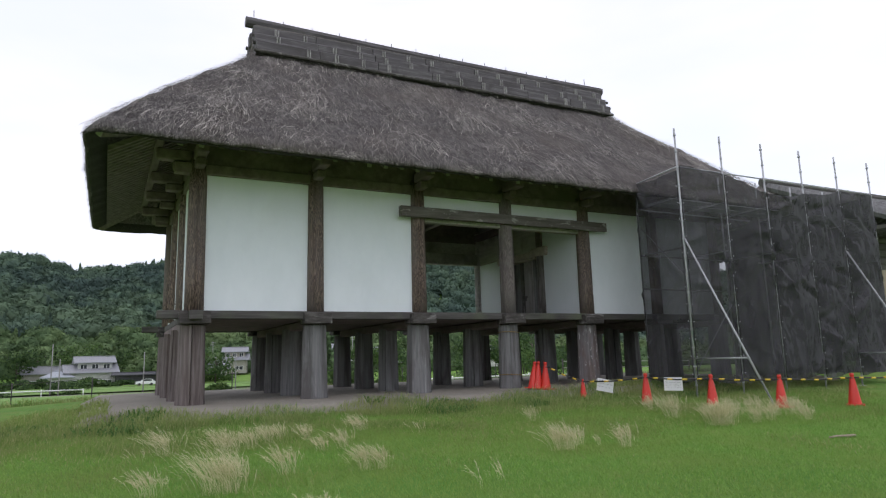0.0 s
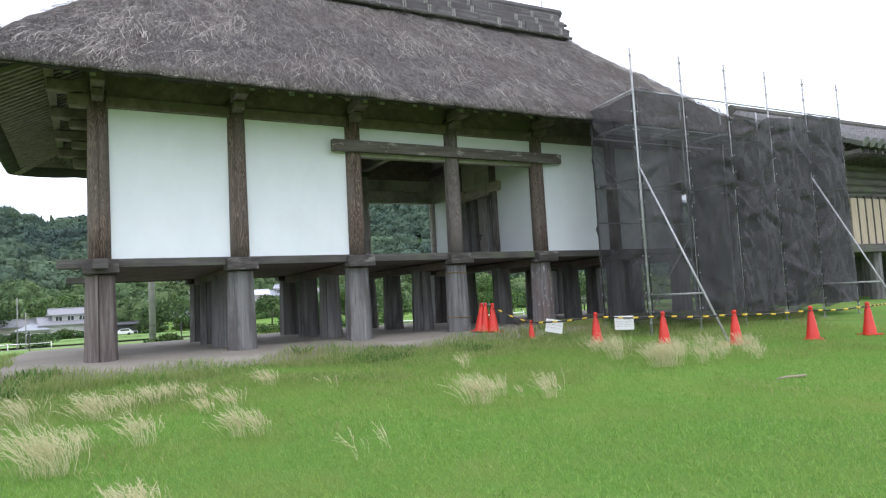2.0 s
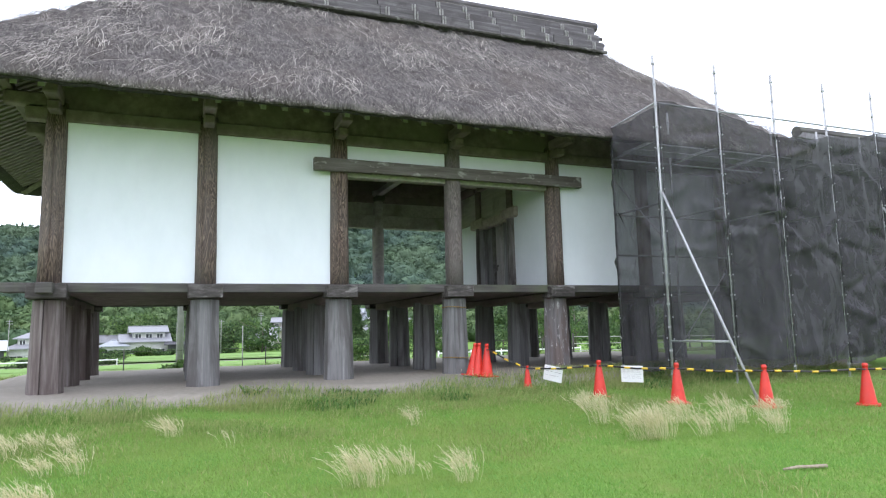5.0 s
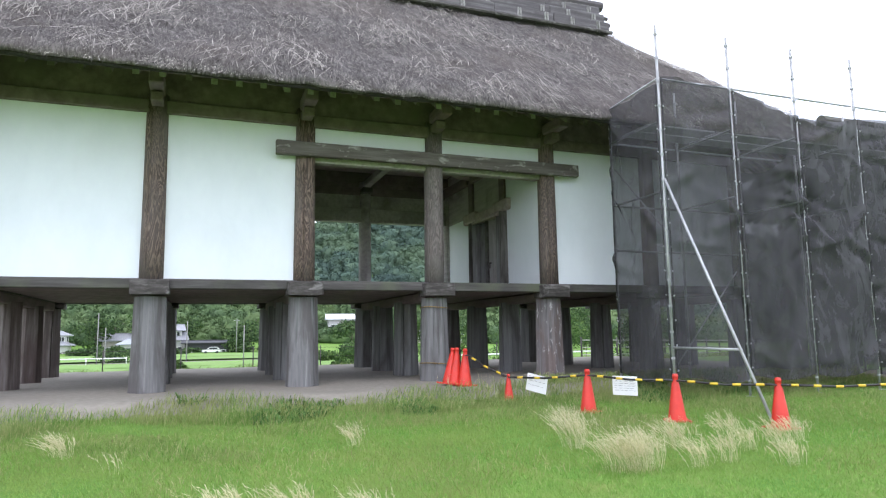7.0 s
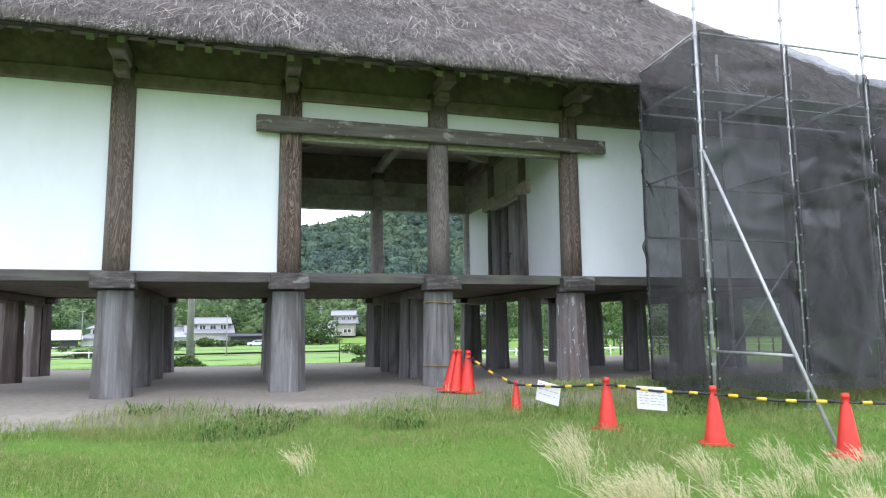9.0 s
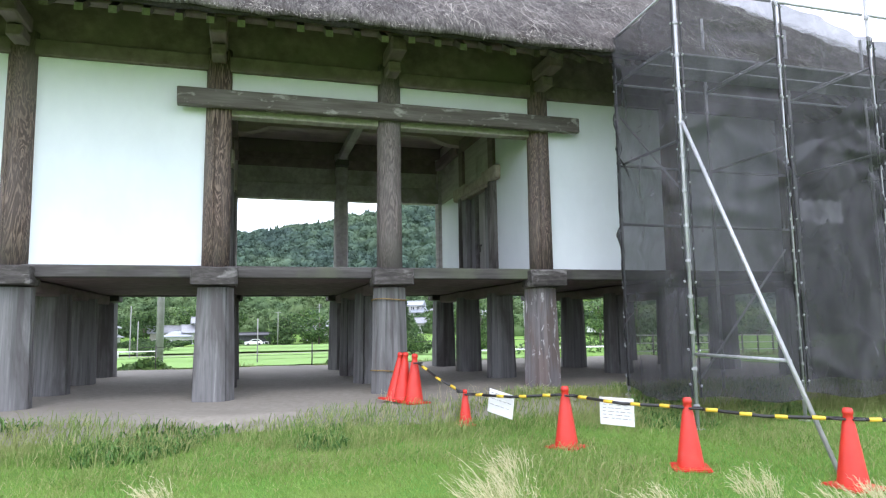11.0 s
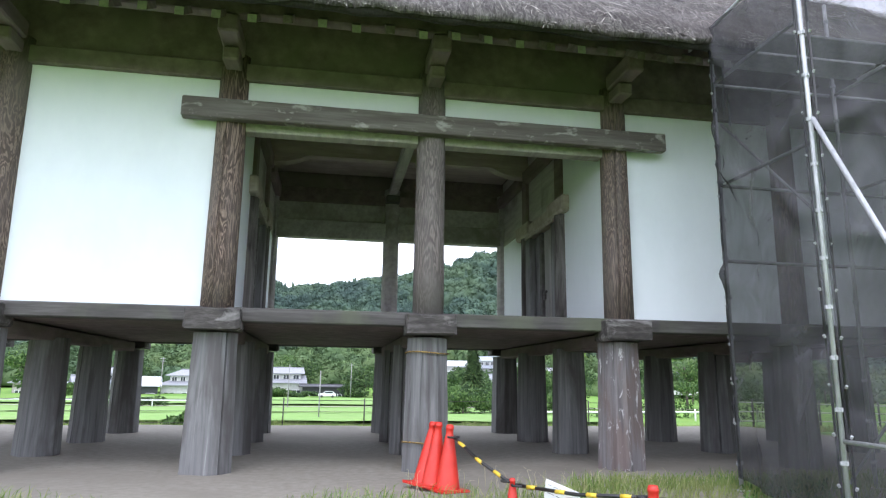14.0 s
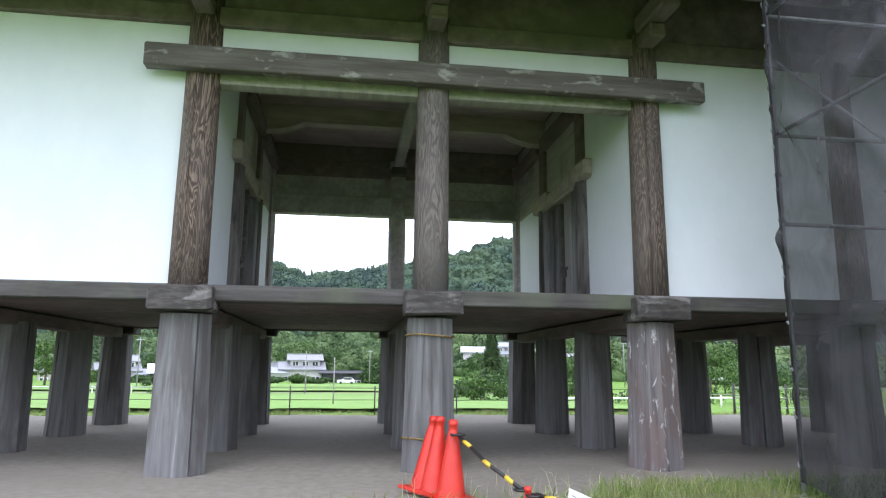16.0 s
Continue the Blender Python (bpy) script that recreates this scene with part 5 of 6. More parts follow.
POLE_GREY = surface("grey_concrete_pole", [(0.3, (0.20, 0.20, 0.195)), (0.7, (0.30, 0.30, 0.29))], 4, rough=0.9, bump=0.15)
WHITE_PAINT = surface("white_painted_metal", [(0.3, (0.70, 0.71, 0.71)), (0.7, (0.80, 0.80, 0.80))], 3, rough=0.5, bump=0.05)
for k, (x0, x1, y0, y1) in enumerate([(-55, 26, 42, 58), (-60, 30, 60, 78), (-70, 34, 98, 124), (-40, 30, 127, 158)]):
    xs, ys = np.linspace(x0, x1, 60), np.linspace(y0, y1, 16)
    lift = 0.22
    tagged(sheet("rice_field", xs, ys, lambda x, y: ground(x, y) + lift + 0.03 * np.sin(x * 3.1) * np.sin(y * 2.3), PADDY_SOIL),
           "bright green young rice field beyond the granary", "rice field", "rice fields", "structure")
road_y = 86.0
tagged(sheet("road", np.linspace(-120, 60, 60), np.linspace(road_y, road_y + 3, 4), lambda x, y: ground(x, y) + 0.12, EARTH),
       "narrow unpaved farm road beyond the fields", "road", kind="structure")


def rail_fence(name, label, pts, height, rails, post_mat, rail_mat, radius, group=""):
    """Posts with level rails or wires between them."""
    base = thing(name, (pts[0][0], pts[0][1], float(ground(*pts[0]))), label, "fence", group)
    inv = Matrix.Translation(-base.location)
    for p in pts:
        z = float(ground(*p))
        ob = part("post", tube([(p[0], p[1], z - 0.1), (p[0], p[1], z + height)], radius, 7), post_mat, base, "", True)
        ob.matrix_parent_inverse = inv
    for h, r in rails:
        for p, q in zip(pts, pts[1:]):
            ob = part("rail", tube([(*p, float(ground(*p)) + h), (*q, float(ground(*q)) + h)], r, 6), rail_mat, base, "", True)
            ob.matrix_parent_inverse = inv


DARK_METAL = surface("dark_brown_metal", [(0.3, (0.03, 0.026, 0.024)), (0.7, (0.06, 0.054, 0.05))], 6, rough=0.6, bump=0.1)
rail_fence("wire_fence", "thin wire fence on steel posts beside the field", [(-16 + 2.6 * k, 29.0 + 0.02 * k) for k in range(15)], 1.15,
           ((1.08, 0.009), (0.72, 0.007), (0.36, 0.007)), DARK_METAL, DARK_METAL, 0.022)
rail_fence("dark_fence", "dark post fence with pale rails", [(22.6 + 1.25 * k, 30.0 + 0.35 * k) for k in range(12)], 1.35,
           ((1.2, 0.025), (0.85, 0.025), (0.5, 0.025)), DARK_METAL, CONCRETE, 0.045)
rail_fence("guard_rail", "low white painted guard rail along the farm road", [(-62 + 4.0 * k, 84.6) for k in range(16)], 0.85, ((0.72, 0.075),), WHITE_PAINT, WHITE_PAINT, 0.06)
rail_fence("guard_rail", "low white painted guard rail along the farm road", [(22 + 3.0 * k, 47.0 + 0.8 * k) for k in range(6)], 0.8, ((0.62, 0.07),), WHITE_PAINT, WHITE_PAINT, 0.06)


def utility_pole(x, y, h, r, arms):
    z = float(ground(x, y))
    pole = thing("utility_pole", (x, y, z), "grey concrete utility pole standing behind the granary", "utility pole", "utility poles")
    part("shaft", tube([(0, 0, -0.2), (0, 0, h)], r, 9, taper=r * 0.7), POLE_GREY, pole, "", True)
    for k in range(arms):
        part("arm", box((-0.7, -0.04, h - 0.4 - 0.6 * k), (0.7, 0.04, h - 0.32 - 0.6 * k), 0.01), STEEL, pole)


utility_pole(4.2, 35.0, 9.0, 0.165, 2)
utility_pole(8.3, 49.0, 3.0, 0.045, 0)
for x, y, h, arms in ((-31, 178, 9, 2), (14, 165, 8, 1), (26, 190, 10, 2), (52, 150, 10, 2), (-24, 120, 8, 1), (-5.4, 88, 5.9, 0), (-4.6, 88, 4.2, 0), (4.2, 88, 4.9, 0), (70, 150, 10, 2)):
    utility_pole(x, y, h, 0.11 if arms else 0.075, arms)

# ---- houses of the village ----
TILE_GREY = surface("grey_roof_tile", [(0.3, (0.19, 0.198, 0.215)), (0.7, (0.32, 0.33, 0.35))], 5, (1, 6, 1), 0.6, 0.5, 0.05)
TILE_BLUE = surface("pale_blue_grey_roof", [(0.3, (0.24, 0.265, 0.30)), (0.7, (0.35, 0.38, 0.41))], 5, (1, 6, 1), 0.5, 0.4, 0.05)
HOUSE_WHITE = surface("white_house_render", [(0.3, (0.46, 0.46, 0.45)), (0.7, (0.58, 0.58, 0.57))], 1.5, rough=0.9, bump=0.1)
HOUSE_BEIGE = surface("beige_house_render", [(0.3, (0.30, 0.28, 0.25)), (0.7, (0.40, 0.38, 0.34))], 1.5, rough=0.9, bump=0.1)
HOUSE_DARK = surface("dark_board_cladding", [(0.3, (0.035, 0.037, 0.042)), (0.7, (0.07, 0.072, 0.08))], 3, rough=0.8, bump=0.2)
PALE_METAL = surface("pale_sheet_metal_roof", [(0.3, (0.50, 0.52, 0.54)), (0.7, (0.62, 0.64, 0.66))], 4, (6, 1, 1), 0.5, 0.3, 0.03)
PANE = surface("dark_window_glass", [(0.3, (0.03, 0.036, 0.042)), (0.7, (0.06, 0.07, 0.08))], 2, rough=0.12, bump=0.02)


def storey(parent, inv, w, d, z0, z1, wall, roof_mat, ox=0.0, oy=0.0, eave=0.9, pitch=0.5, bays=4, hip=True):
    """One box of walls with windows on the sides that show, and a hipped or gabled roof over it."""
    ob = part("wall", box((ox - w / 2, oy - d / 2, z0), (ox + w / 2, oy + d / 2, z1), 0.02), wall, parent)
    step = w / bays
    for k in range(bays):
        cx = ox - w / 2 + step * (k + 0.5)
        win = part("window", box((cx - step * 0.3, oy - d / 2 - 0.06, z0 + 0.9), (cx + step * 0.3, oy - d / 2 + 0.02, z0 + 2.1), 0.01), WHITE_PAINT, parent)
        for s in (-1, 1):
            part("pane", box((cx + s * step * 0.145 - step * 0.12, oy - d / 2 - 0.07, z0 + 1.0), (cx + s * step * 0.145 + step * 0.12, oy - d / 2 - 0.062, z0 + 2.0)), PANE, win)
    for s in (-1, 1):
        part("window", box((ox + s * w / 2 - 0.05, oy - 0.8, z0 + 0.9), (ox + s * w / 2 + 0.05, oy + 0.8, z0 + 2.0), 0.01), PANE, parent)
    bm = bmesh.new()
    hw, hd = w / 2 + eave, d / 2 + eave
    rise = hd * pitch
    inset = hd if hip else 0.0
    lo = [bm.verts.new((ox + sx * hw, oy + sy * hd, z1 - 0.02)) for sx, sy in ((-1, -1), (1, -1), (1, 1), (-1, 1))]
    up = [bm.verts.new((ox + sx * hw, oy + sy * hd, z1 + 0.18)) for sx, sy in ((-1, -1), (1, -1), (1, 1), (-1, 1))]
    ra, rb = bm.verts.new((ox - hw + inset * 0.9, oy, z1 + 0.18 + rise)), bm.verts.new((ox + hw - inset * 0.9, oy, z1 + 0.18 + rise))
    for k in range(4):
        bm.faces.new((lo[k], lo[(k + 1) % 4], up[(k + 1) % 4], up[k]))
    bm.faces.new(lo[::-1])
    bm.faces.new((up[0], up[1], rb, ra))
    bm.faces.new((up[1], up[2], rb))
    bm.faces.new((up[2], up[3], ra, rb))
    bm.faces.new((up[3], up[0], ra))
    roof_ob = part("roof", bm, roof_mat, parent)
    part("ridge", tube([(ox - hw + inset * 0.9, oy, z1 + 0.22 + rise), (ox + hw - inset * 0.9, oy, z1 + 0.22 + rise)], 0.16, 6), roof_mat, roof_ob)


def house(x, y, z, w, d, wall, roof_mat, floors, label, turn=0.0, annex=0, hip=True, pitch=0.42):
    az = math.degrees(math.atan2(x, y))
    h = thing("house", (0, 0, 0), label, "house", "houses of the village")
    storey(h, None, w, d, -1.2, 2.5, wall, roof_mat, pitch=pitch, bays=max(2, int(w / 3.0)), hip=hip)
    if floors > 1:
        storey(h, None, w * 0.72, d * 0.72, 2.6, 4.9, wall, roof_mat, w * 0.08, 0.4, pitch=pitch, bays=3, hip=hip)
    if annex:
        storey(h, None, w * 0.5, d * 0.7, -1.2, 1.6, wall, TILE_BLUE, annex * w * 0.68, -2.0, pitch=pitch, bays=2, hip=True)
    h.matrix_basis = pose(x, y, z, 0, 0, turn - az)
    return h


for x, y, z, w, d, wall, roof_mat, floors, label, turn, annex, hip in (
        (-3.2, 188, -2.1, 10.5, 7, HOUSE_WHITE, TILE_GREY, 2, "white two-storey house with a grey tiled roof", 6, -1, False),
        (-28.2, 187, -3.0, 8.5, 7, HOUSE_WHITE, TILE_GREY, 2, "white two-storey house with layered grey tiled roofs", -6, 0, True),
        (-36.5, 184, -3.2, 6.5, 8, HOUSE_DARK, PALE_METAL, 1, "dark boarded barn with a pale metal roof", 4, 0, False),
        (-48.5, 186, -2.8, 9, 7, HOUSE_WHITE, TILE_GREY, 2, "white two-storey house with a grey tiled roof", 10, 1, False),
        (-60.5, 184, -2.8, 9, 7, HOUSE_BEIGE, TILE_GREY, 2, "beige two-storey house with a grey tiled roof", -12, 1, True),
        (-15, 205, -2.2, 8, 7, HOUSE_BEIGE, TILE_GREY, 1, "beige single-storey house behind trees", 5, 0, False),
        (50, 222, 3.6, 8, 6, HOUSE_WHITE, PALE_METAL, 1, "white single-storey house with a pale roof on the slope", 5, 0, False),
        (61, 226, 3.2, 8, 7, HOUSE_WHITE, TILE_BLUE, 2, "white two-storey house with a pale roof on the slope", -10, 0, False),
        (59, 212, -0.5, 7, 6, HOUSE_WHITE, TILE_GREY, 1, "small white house below the slope", 0, 0, False),
        (25.6, 190, -2.0, 7.5, 6, HOUSE_WHITE, TILE_GREY, 1, "small white house with a grey roof among trees", 8, 0, False),
        (34, 206, 0.2, 8, 6, HOUSE_BEIGE, TILE_GREY, 2, "beige house with a grey roof among trees", -5, 0, False),
        (72, 228, 3.0, 11, 8, HOUSE_WHITE, TILE_GREY, 1, "white house with a grey roof on the slope", 0, 0, True),
        (76, 200, -1.0, 11, 8, HOUSE_BEIGE, TILE_GREY, 2, "beige two-storey house with a grey tiled roof", -8, 1, False),
        (93, 152, 0.4, 8, 6, HOUSE_WHITE, TILE_GREY, 1, "white single-storey house with a grey roof behind trees", -20, 0, False)):
    house(x, y, z, w, d, wall, roof_mat, floors, label, turn, annex, hip)
house(7.7, 182, -2.9, 10.5, 6, HOUSE_DARK, HOUSE_DARK, 1, "long low dark shed with a low roof", 3, 0, False, 0.12)

# parked car before the shed
CAR_WHITE = surface("white_car_paint", [(0.3, (0.72, 0.73, 0.74)), (0.7, (0.8, 0.8, 0.8))], 1, rough=0.25, bump=0.02)
car = thing("car", (0, 0, 0), "white hatchback parked before the dark shed", "car")
bm = bmesh.new()
side = [(-2.1, 0.35), (-2.12, 0.85), (-1.75, 0.98), (-1.0, 1.02), (-0.35, 1.5), (1.3, 1.52), (1.95, 1.0), (2.1, 0.8), (2.1, 0.35)]
a, b = [bm.verts.new((p, -0.82, q)) for p, q in side], [bm.verts.new((p, 0.82, q)) for p, q in side]
for k in range(len(side)):
    bm.faces.new((a[k], a[(k + 1) % len(side)], b[(k + 1) % len(side)], b[k]))
bm.faces.new(a)
bm.faces.new(b[::-1])
part("body", bm, CAR_WHITE, car)
for s in (-1, 1):
    part("side_window", box((-0.55, s * 0.825 - 0.006, 1.03), (1.35, s * 0.825 + 0.006, 1.42), 0.003), PANE, car)
    for wx in (-1.3, 1.3):
        part("wheel", tube([(wx, s * 0.66, 0.31), (wx, s * 0.86, 0.31)], 0.31, 12), BLACK_PLASTIC, car)
car.matrix_basis = pose(8.6, 172.0, float(ground(8.6, 172.0)) + 0.02, 0, 0, 4)

# ---- trees ----
BARK = surface("grey_brown_bark", [(0.3, (0.06, 0.05, 0.04)), (0.7, (0.14, 0.12, 0.10))], 8, (1, 1, 0.3), bump=0.6)
LEAF = island_mat("broad_leaves", [(0.0, (0.03, 0.058, 0.024)), (0.5, (0.056, 0.105, 0.038)), (1.0, (0.105, 0.165, 0.056))], 0.7, 0.25)
LEAF_LIGHT = island_mat("light_leaves", [(0.0, (0.032, 0.07, 0.02)), (0.5, (0.068, 0.13, 0.036)), (1.0, (0.13, 0.20, 0.06))], 0.7, 0.25)


def woods_mat(name, stops, light, dark):
    """Far crowns: one tint to a crown, broad stands of other trees, a little leaf-by-leaf change."""
    m, n, l, bsdf = node_mat(name)
    co = coords(n, l)
    col = ramp_node(n, l, noise_node(n, l, co, 0.16, 3, 0.6), stops)
    stand_n = noise_node(n, l, co, 0.022, 4, 0.6)
    col = mix_node(n, l, ramp_node(n, l, stand_n, [(0.50, (0, 0, 0)), (0.62, (0.75, 0.75, 0.75))]), col, light)
    col = mix_node(n, l, ramp_node(n, l, stand_n, [(0.36, (0.8, 0.8, 0.8)), (0.47, (0, 0, 0))]), col, dark)
    leaf = ramp_node(n, l, n.new("ShaderNodeNewGeometry").outputs["Random Per Island"], [(0.0, (0.8, 0.8, 0.8)), (1.0, (1.2, 1.2, 1.18))])
    l.new(mix_node(n, l, 1.0, col, leaf, "MULTIPLY"), bsdf.inputs["Base Color"])
    bsdf.inputs["Roughness"].default_value = 0.95
    bsdf.inputs["Specular IOR Level"].default_value = 0.15
    return m


# Distance haze on the hillside is put into bluer, greyer leaf colours.
HAZED_WOODS = woods_mat("hazed_hill_leaves", [(0.3, (0.048, 0.08, 0.068)), (0.5, (0.07, 0.112, 0.083)), (0.7, (0.105, 0.155, 0.10))], (0.105, 0.155, 0.092), (0.05, 0.08, 0.073))
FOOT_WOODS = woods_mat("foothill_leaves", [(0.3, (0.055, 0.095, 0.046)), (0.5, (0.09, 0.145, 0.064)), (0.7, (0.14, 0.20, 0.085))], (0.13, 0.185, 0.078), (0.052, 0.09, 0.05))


def leaf_cloud(count, rx, ry, rz, zc, size, lobes=9, hollow=0.55):
    """Leaf cards over several overlapping lobes, so that the outline is uneven and shows gaps."""
    centres = rng.normal(0, 0.42, (lobes, 3)) * np.array([rx, ry, rz])
    k = rng.integers(0, lobes, count)
    d = rng.normal(0, 1, (count, 3))
    d /= np.linalg.norm(d, axis=1, keepdims=True)
    rad = rng.uniform(hollow, 1, (count, 1)) ** 0.7 * rng.uniform(0.35, 0.62, lobes)[k][:, None]
    c = centres[k] + d * rad * np.array([rx, ry, rz]) + np.array([0, 0, zc])
    u = rng.normal(0, 1, (count, 3))
    u /= np.linalg.norm(u, axis=1, keepdims=True)
    w = np.cross(u, d + 0.2 * rng.normal(0, 1, (count, 3)))
    w /= np.linalg.norm(w, axis=1, keepdims=True)
    s = rng.uniform(0.6, 1.3, (count, 1)) * size
    v = np.stack([c - u * s, c + w * s * 0.5, c + u * s, c - w * s * 0.5], 1).reshape(-1, 3)
    return v, np.arange(count * 4).reshape(-1, 4)


def tree(x, y, height, rx, material, label, count=2200, size=0.22, conifer=False):
    z = float(ground(x, y))
    t = thing("tree", (x, y, z), label, "tree", "trees of the village")
    bm = tube([(0, 0, -0.3), (0.1, 0.05, height * 0.35), (0.0, 0.1, height * 0.8)], height * 0.03, 8, taper=height * 0.008)
    for k in range(5):
        a = k * 2.4
        tube([(0.05, 0.05, height * (0.28 + 0.09 * k)), (rx * 0.55 * math.cos(a), rx * 0.55 * math.sin(a), height * (0.45 + 0.1 * k))], height * 0.012, 5, bm, height * 0.004)
    part("trunk", bm, BARK, t, "", True)
    if conifer:
        f = rng.uniform(0, 1, count) ** 0.7
        a = rng.uniform(0, 2 * math.pi, count)
        rr = (1 - f) * rx * rng.uniform(0.55, 1.08, count) * (1 + 0.18 * np.sin(f * 40))
        c = np.stack([rr * np.cos(a), rr * np.sin(a), height * (0.1 + 0.92 * f) - 0.25 * rr], 1)
        d = np.stack([np.cos(a), np.sin(a), np.full(count, -0.35)], 1)
        v, f4 = strips(c, d + 0.3 * rng.normal(0, 1, (count, 3)), rng.uniform(0.8, 1.5, count) * size * 2, np.full(count, size * 1.1), 0.1)
    else:
        v, f4 = leaf_cloud(count, rx, rx, height * 0.42, height * 0.6, size)
    soup("crown", v, f4, material, t)


def bush(x, y, w, h, material, label, count=1500, size=0.14):
    z = float(ground(x, y))
    b = thing("bush", (x, y, z), label, "bush", "bushes by the field")
    part("stems", tube([(0, 0, -0.1), (0.1, 0, h * 0.5)], 0.05, 6), BARK, b)
    v, f4 = leaf_cloud(count, w, w * 0.7, h * 0.55, h * 0.45, size * (2.2 if y > 120 else 1.0), 8, 0.4)
    v[:, 2] = np.maximum(v[:, 2], 0.02)
    soup("foliage", v, f4, material, b)


tree(27.3, 92, 8.0, 2.0, LEAF, "dark green conifer standing by the field", 3200, 0.24, True)
for x, y, h, r, m in ((34, 118, 5, 3.0, LEAF), (33, 88, 6, 3.2, LEAF_LIGHT), (40, 96, 7, 3.6, LEAF), (48, 84, 6, 3.2, LEAF),
                      (56, 90, 7, 3.6, LEAF_LIGHT), (66, 96, 8, 4.0, LEAF), (18, 180, 8, 5, LEAF), (23, 190, 9, 5.5, LEAF_LIGHT), (-20, 200, 8, 5, LEAF), (-42, 196, 8, 5, LEAF),
                      (-46, 140, 8, 5, LEAF_LIGHT), (2, 195, 8, 5, LEAF), (24, 170, 8, 5, LEAF), (38, 150, 8, 5, LEAF), (-7, 205, 9, 6, LEAF_LIGHT), (-16, 205, 9, 6, LEAF),
                      (80, 130, 9, 5, LEAF), (95, 120, 9, 5, LEAF_LIGHT), (58, 140, 8, 5, LEAF), (72, 108, 6, 4, LEAF), (86, 128, 6, 4, LEAF_LIGHT), (64, 100, 5, 3.5, LEAF), (104, 135, 8, 5, LEAF), (116, 138, 8, 6, LEAF)):
    tree(x, y, h, r, m, "leafy green tree with a rounded uneven crown", 1500 if y < 120 else 1000, 0.26 if y < 120 else 0.42)
for x, y, w, h, m in ((19.5, 60, 2.2, 2.0, LEAF_LIGHT), (22.0, 63, 2.5, 2.4, LEAF), (17.0, 66, 2.0, 1.7, LEAF_LIGHT), (20, 70, 2.8, 2.4, LEAF), (28, 62, 3.0, 2.5, LEAF_LIGHT), (34, 60, 3.4, 3.2, LEAF),
                      (40, 57, 3.2, 3.4, LEAF_LIGHT), (46, 60, 3.6, 3.4, LEAF), (-11, 88, 2.2, 1.6, LEAF), (-4.0, 92, 2.4, 1.8, LEAF), (-14, 176, 4.5, 3.0, LEAF), (-3, 174, 3.5, 2.4, LEAF_LIGHT), (-20, 176, 3.0, 1.8, LEAF), (-38, 172, 3.0, 1.8, LEAF),
                      (16, 176, 4.5, 3.4, LEAF), (-46, 166, 5.0, 3.4, LEAF_LIGHT), (-8, 168, 3.0, 1.8, LEAF), (2.5, 172, 2.6, 1.8, LEAF), (25, 178, 5, 3.6, LEAF_LIGHT), (4.5, 30.6, 0.9, 0.7, LEAF_LIGHT), (11.5, 30.3, 1.1, 0.8, LEAF_LIGHT)):
    bush(x, y, w, h, m, "dense green bush growing by the field", 1400, 0.15)


# ---- wooded hills: one mass of crowns on the slope ----
def crown_template(kind):
    bm = bmesh.new()
    bmesh.ops.create_icosphere(bm, subdivisions=2, radius=1)
    for v in bm.verts:
        k = 1 + 0.38 * noise.fractal(v.co * 1.9 + Vector((kind * 9, 0, 0)), 0.9, 2.2, 3)
        v.co = v.co * k
        v.co.z = max(v.co.z, -0.55) * (0.85 if kind < 2 else 1.0)
    verts = np.array([v.co[:] for v in bm.verts])
    tris = np.array([[v.index for v in f.verts] for f in bm.faces])
    bm.free()
    n = 240
    d = rng.normal(0, 1, (n, 3))
    d[:, 2] = np.abs(d[:, 2])
    d /= np.linalg.norm(d, axis=1, keepdims=True)
    c = d * rng.uniform(0.85, 1.22, (n, 1)) * np.array([1, 1, 0.85])
    u = rng.normal(0, 0.13, (n, 3))
    w = rng.normal(0, 0.11, (n, 3))
    lv = np.stack([c - u, c + u, c + w], 1).reshape(-1, 3)
    return np.concatenate([verts, lv]), np.concatenate([tris, np.arange(n * 3).reshape(-1, 3) + len(verts)])


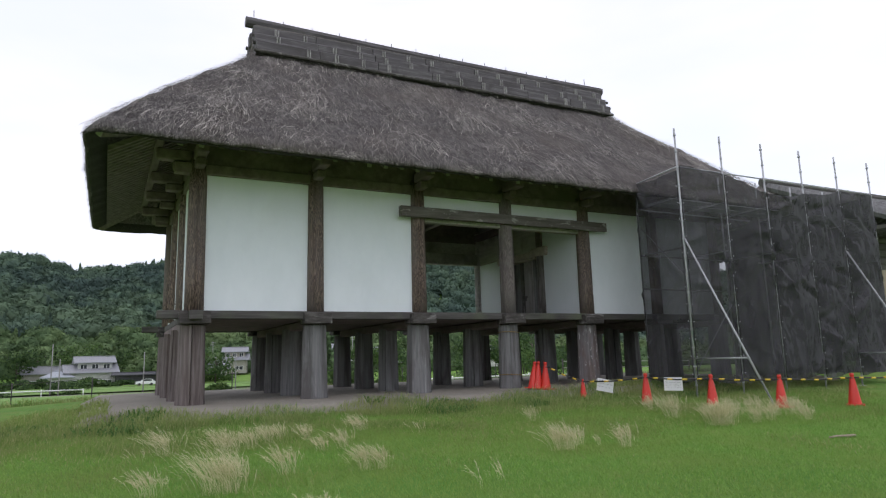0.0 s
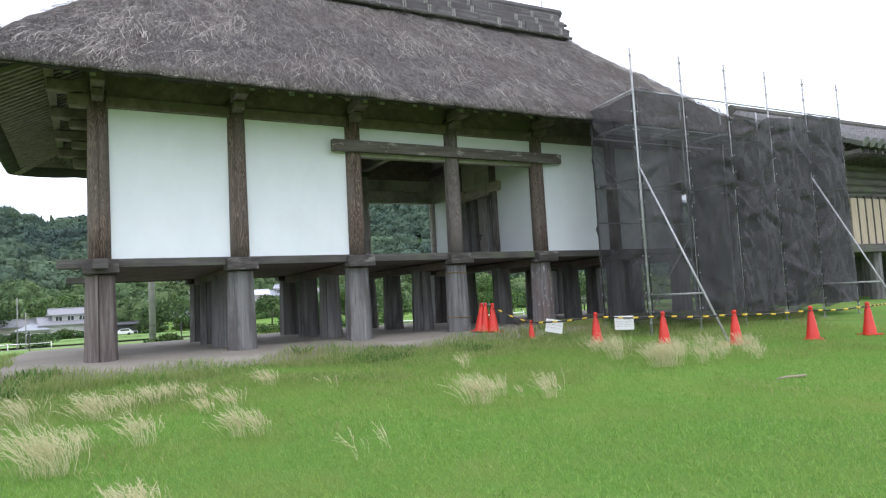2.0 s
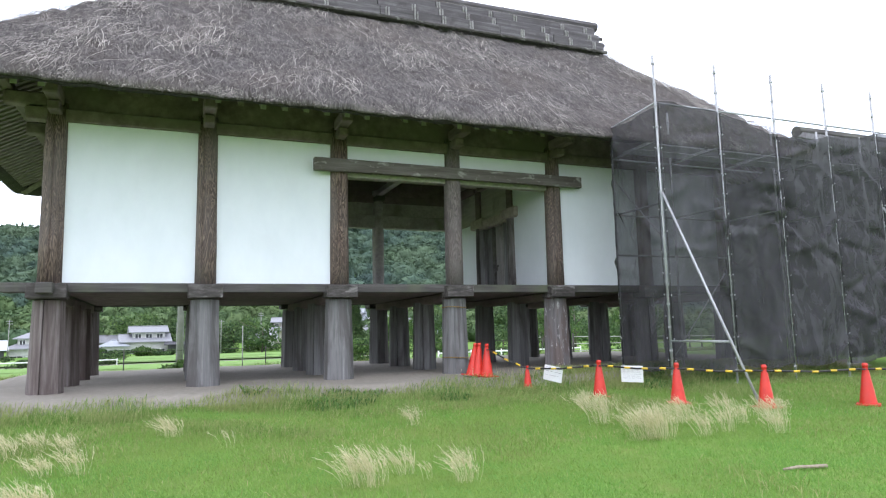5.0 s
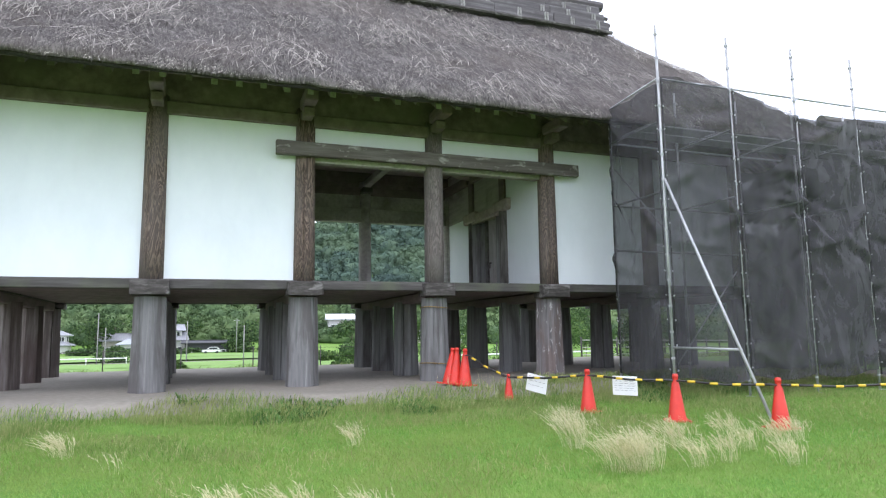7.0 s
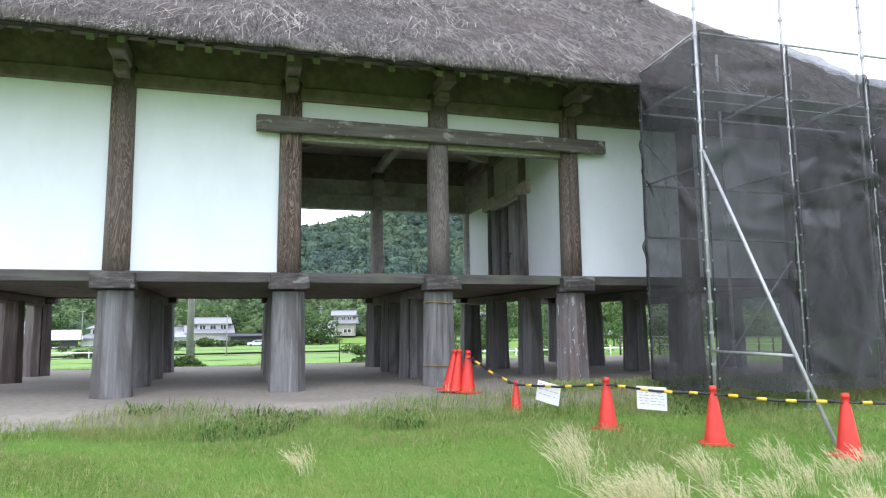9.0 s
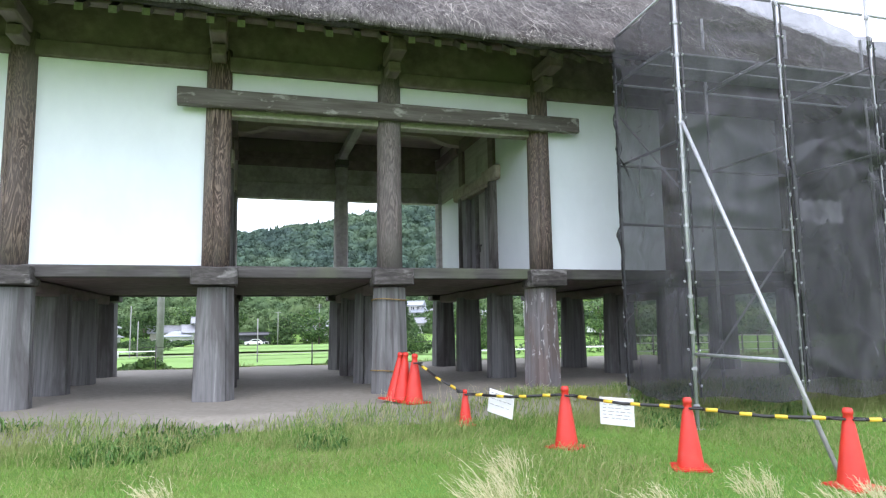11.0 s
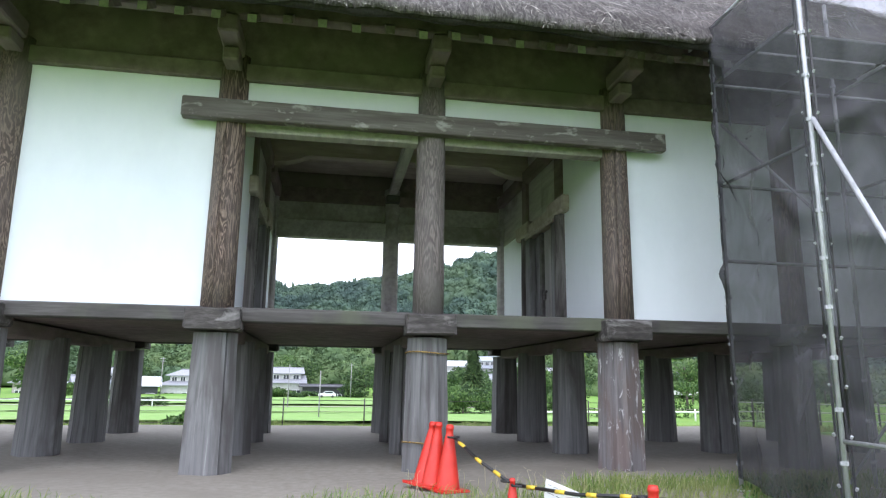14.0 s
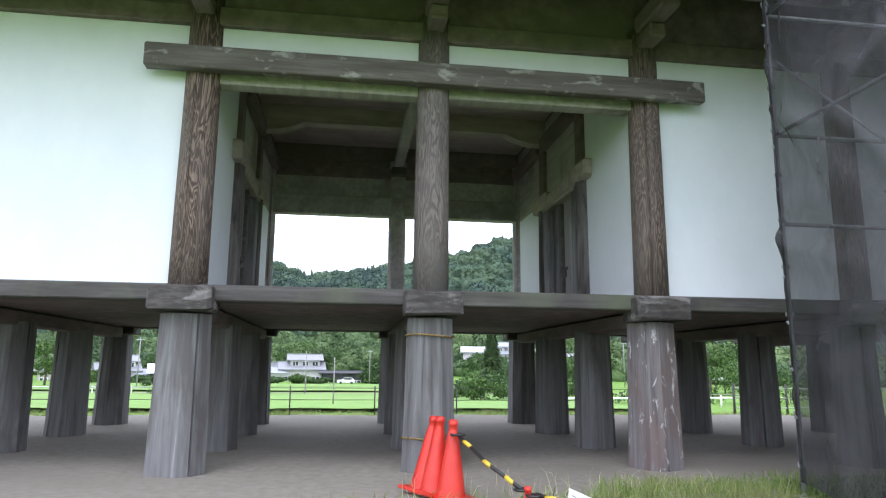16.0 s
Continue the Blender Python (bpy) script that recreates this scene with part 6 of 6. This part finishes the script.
def spire_template():
    n = 150
    f = rng.uniform(0, 1, n)
    a = rng.uniform(0, 2 * math.pi, n)
    rr = (1 - f) * 0.42 + 0.03
    c = np.stack([rr * np.cos(a), rr * np.sin(a), f * 2.4 - 0.6], 1)
    t = np.stack([-np.sin(a), np.cos(a), np.zeros(n)], 1) * 0.2
    lv = np.stack([c - t, c + t, c * np.array([0.5, 0.5, 1]) + np.array([0, 0, 0.5])], 1).reshape(-1, 3)
    return lv, np.arange(n * 3).reshape(-1, 3)


templates = [crown_template(1), crown_template(2), spire_template()]


def wood_mass(r0, r1, size, gap, step):
    """Crowns side by side over a ring of the slope; spires stand thicker towards the crest."""
    allv, allf, base = [], [], 0
    for az in np.arange(-34, 62, step):
        r = r0 + rng.uniform(0, gap)
        while r < r1:
            a, q = radians(az + rng.uniform(-0.6, 0.6)), r + rng.uniform(-4, 4)
            x, y = q * math.sin(a), q * math.cos(a)
            z = float(ground(x, y))
            k = 2 if rng.uniform() < (0.7 if r > 400 and -3 < az < 12 else 0.06) else rng.integers(0, 2)
            s = rng.uniform(*size)
            s = rng.uniform(2.3, 3.3) if k == 2 else s * (0.6 if r > 400 and -3 < az < 12 else 1.0)
            v, f = templates[k]
            c, sn = math.cos(r * 7 + az), math.sin(r * 7 + az)
            w = v * np.array([1, 1, rng.uniform(0.75, 1.2)]) * s
            allv.append(np.stack([w[:, 0] * c - w[:, 1] * sn + x, w[:, 0] * sn + w[:, 1] * c + y, w[:, 2] + z + s * 0.5], 1))
            allf.append(f + base)
            base += len(v)
            r += gap * rng.uniform(0.8, 1.2)
    return np.concatenate(allv), np.concatenate(allf)


foot = soup("foothill_woods", *wood_mass(212.0, 262.0, (2.2, 4.4), 6.0, 1.0), FOOT_WOODS)
tagged(foot, "fresh green broadleaf trees and bamboo at the foot of the hills", "woodland", kind="stuff")
woods = soup("hillside_woods", *wood_mass(264.0, 450.0, (2.4, 5.0), 5.6, 0.85), HAZED_WOODS)
tagged(woods, "dense dark green mixed woodland covering the hills", "woodland", kind="stuff")
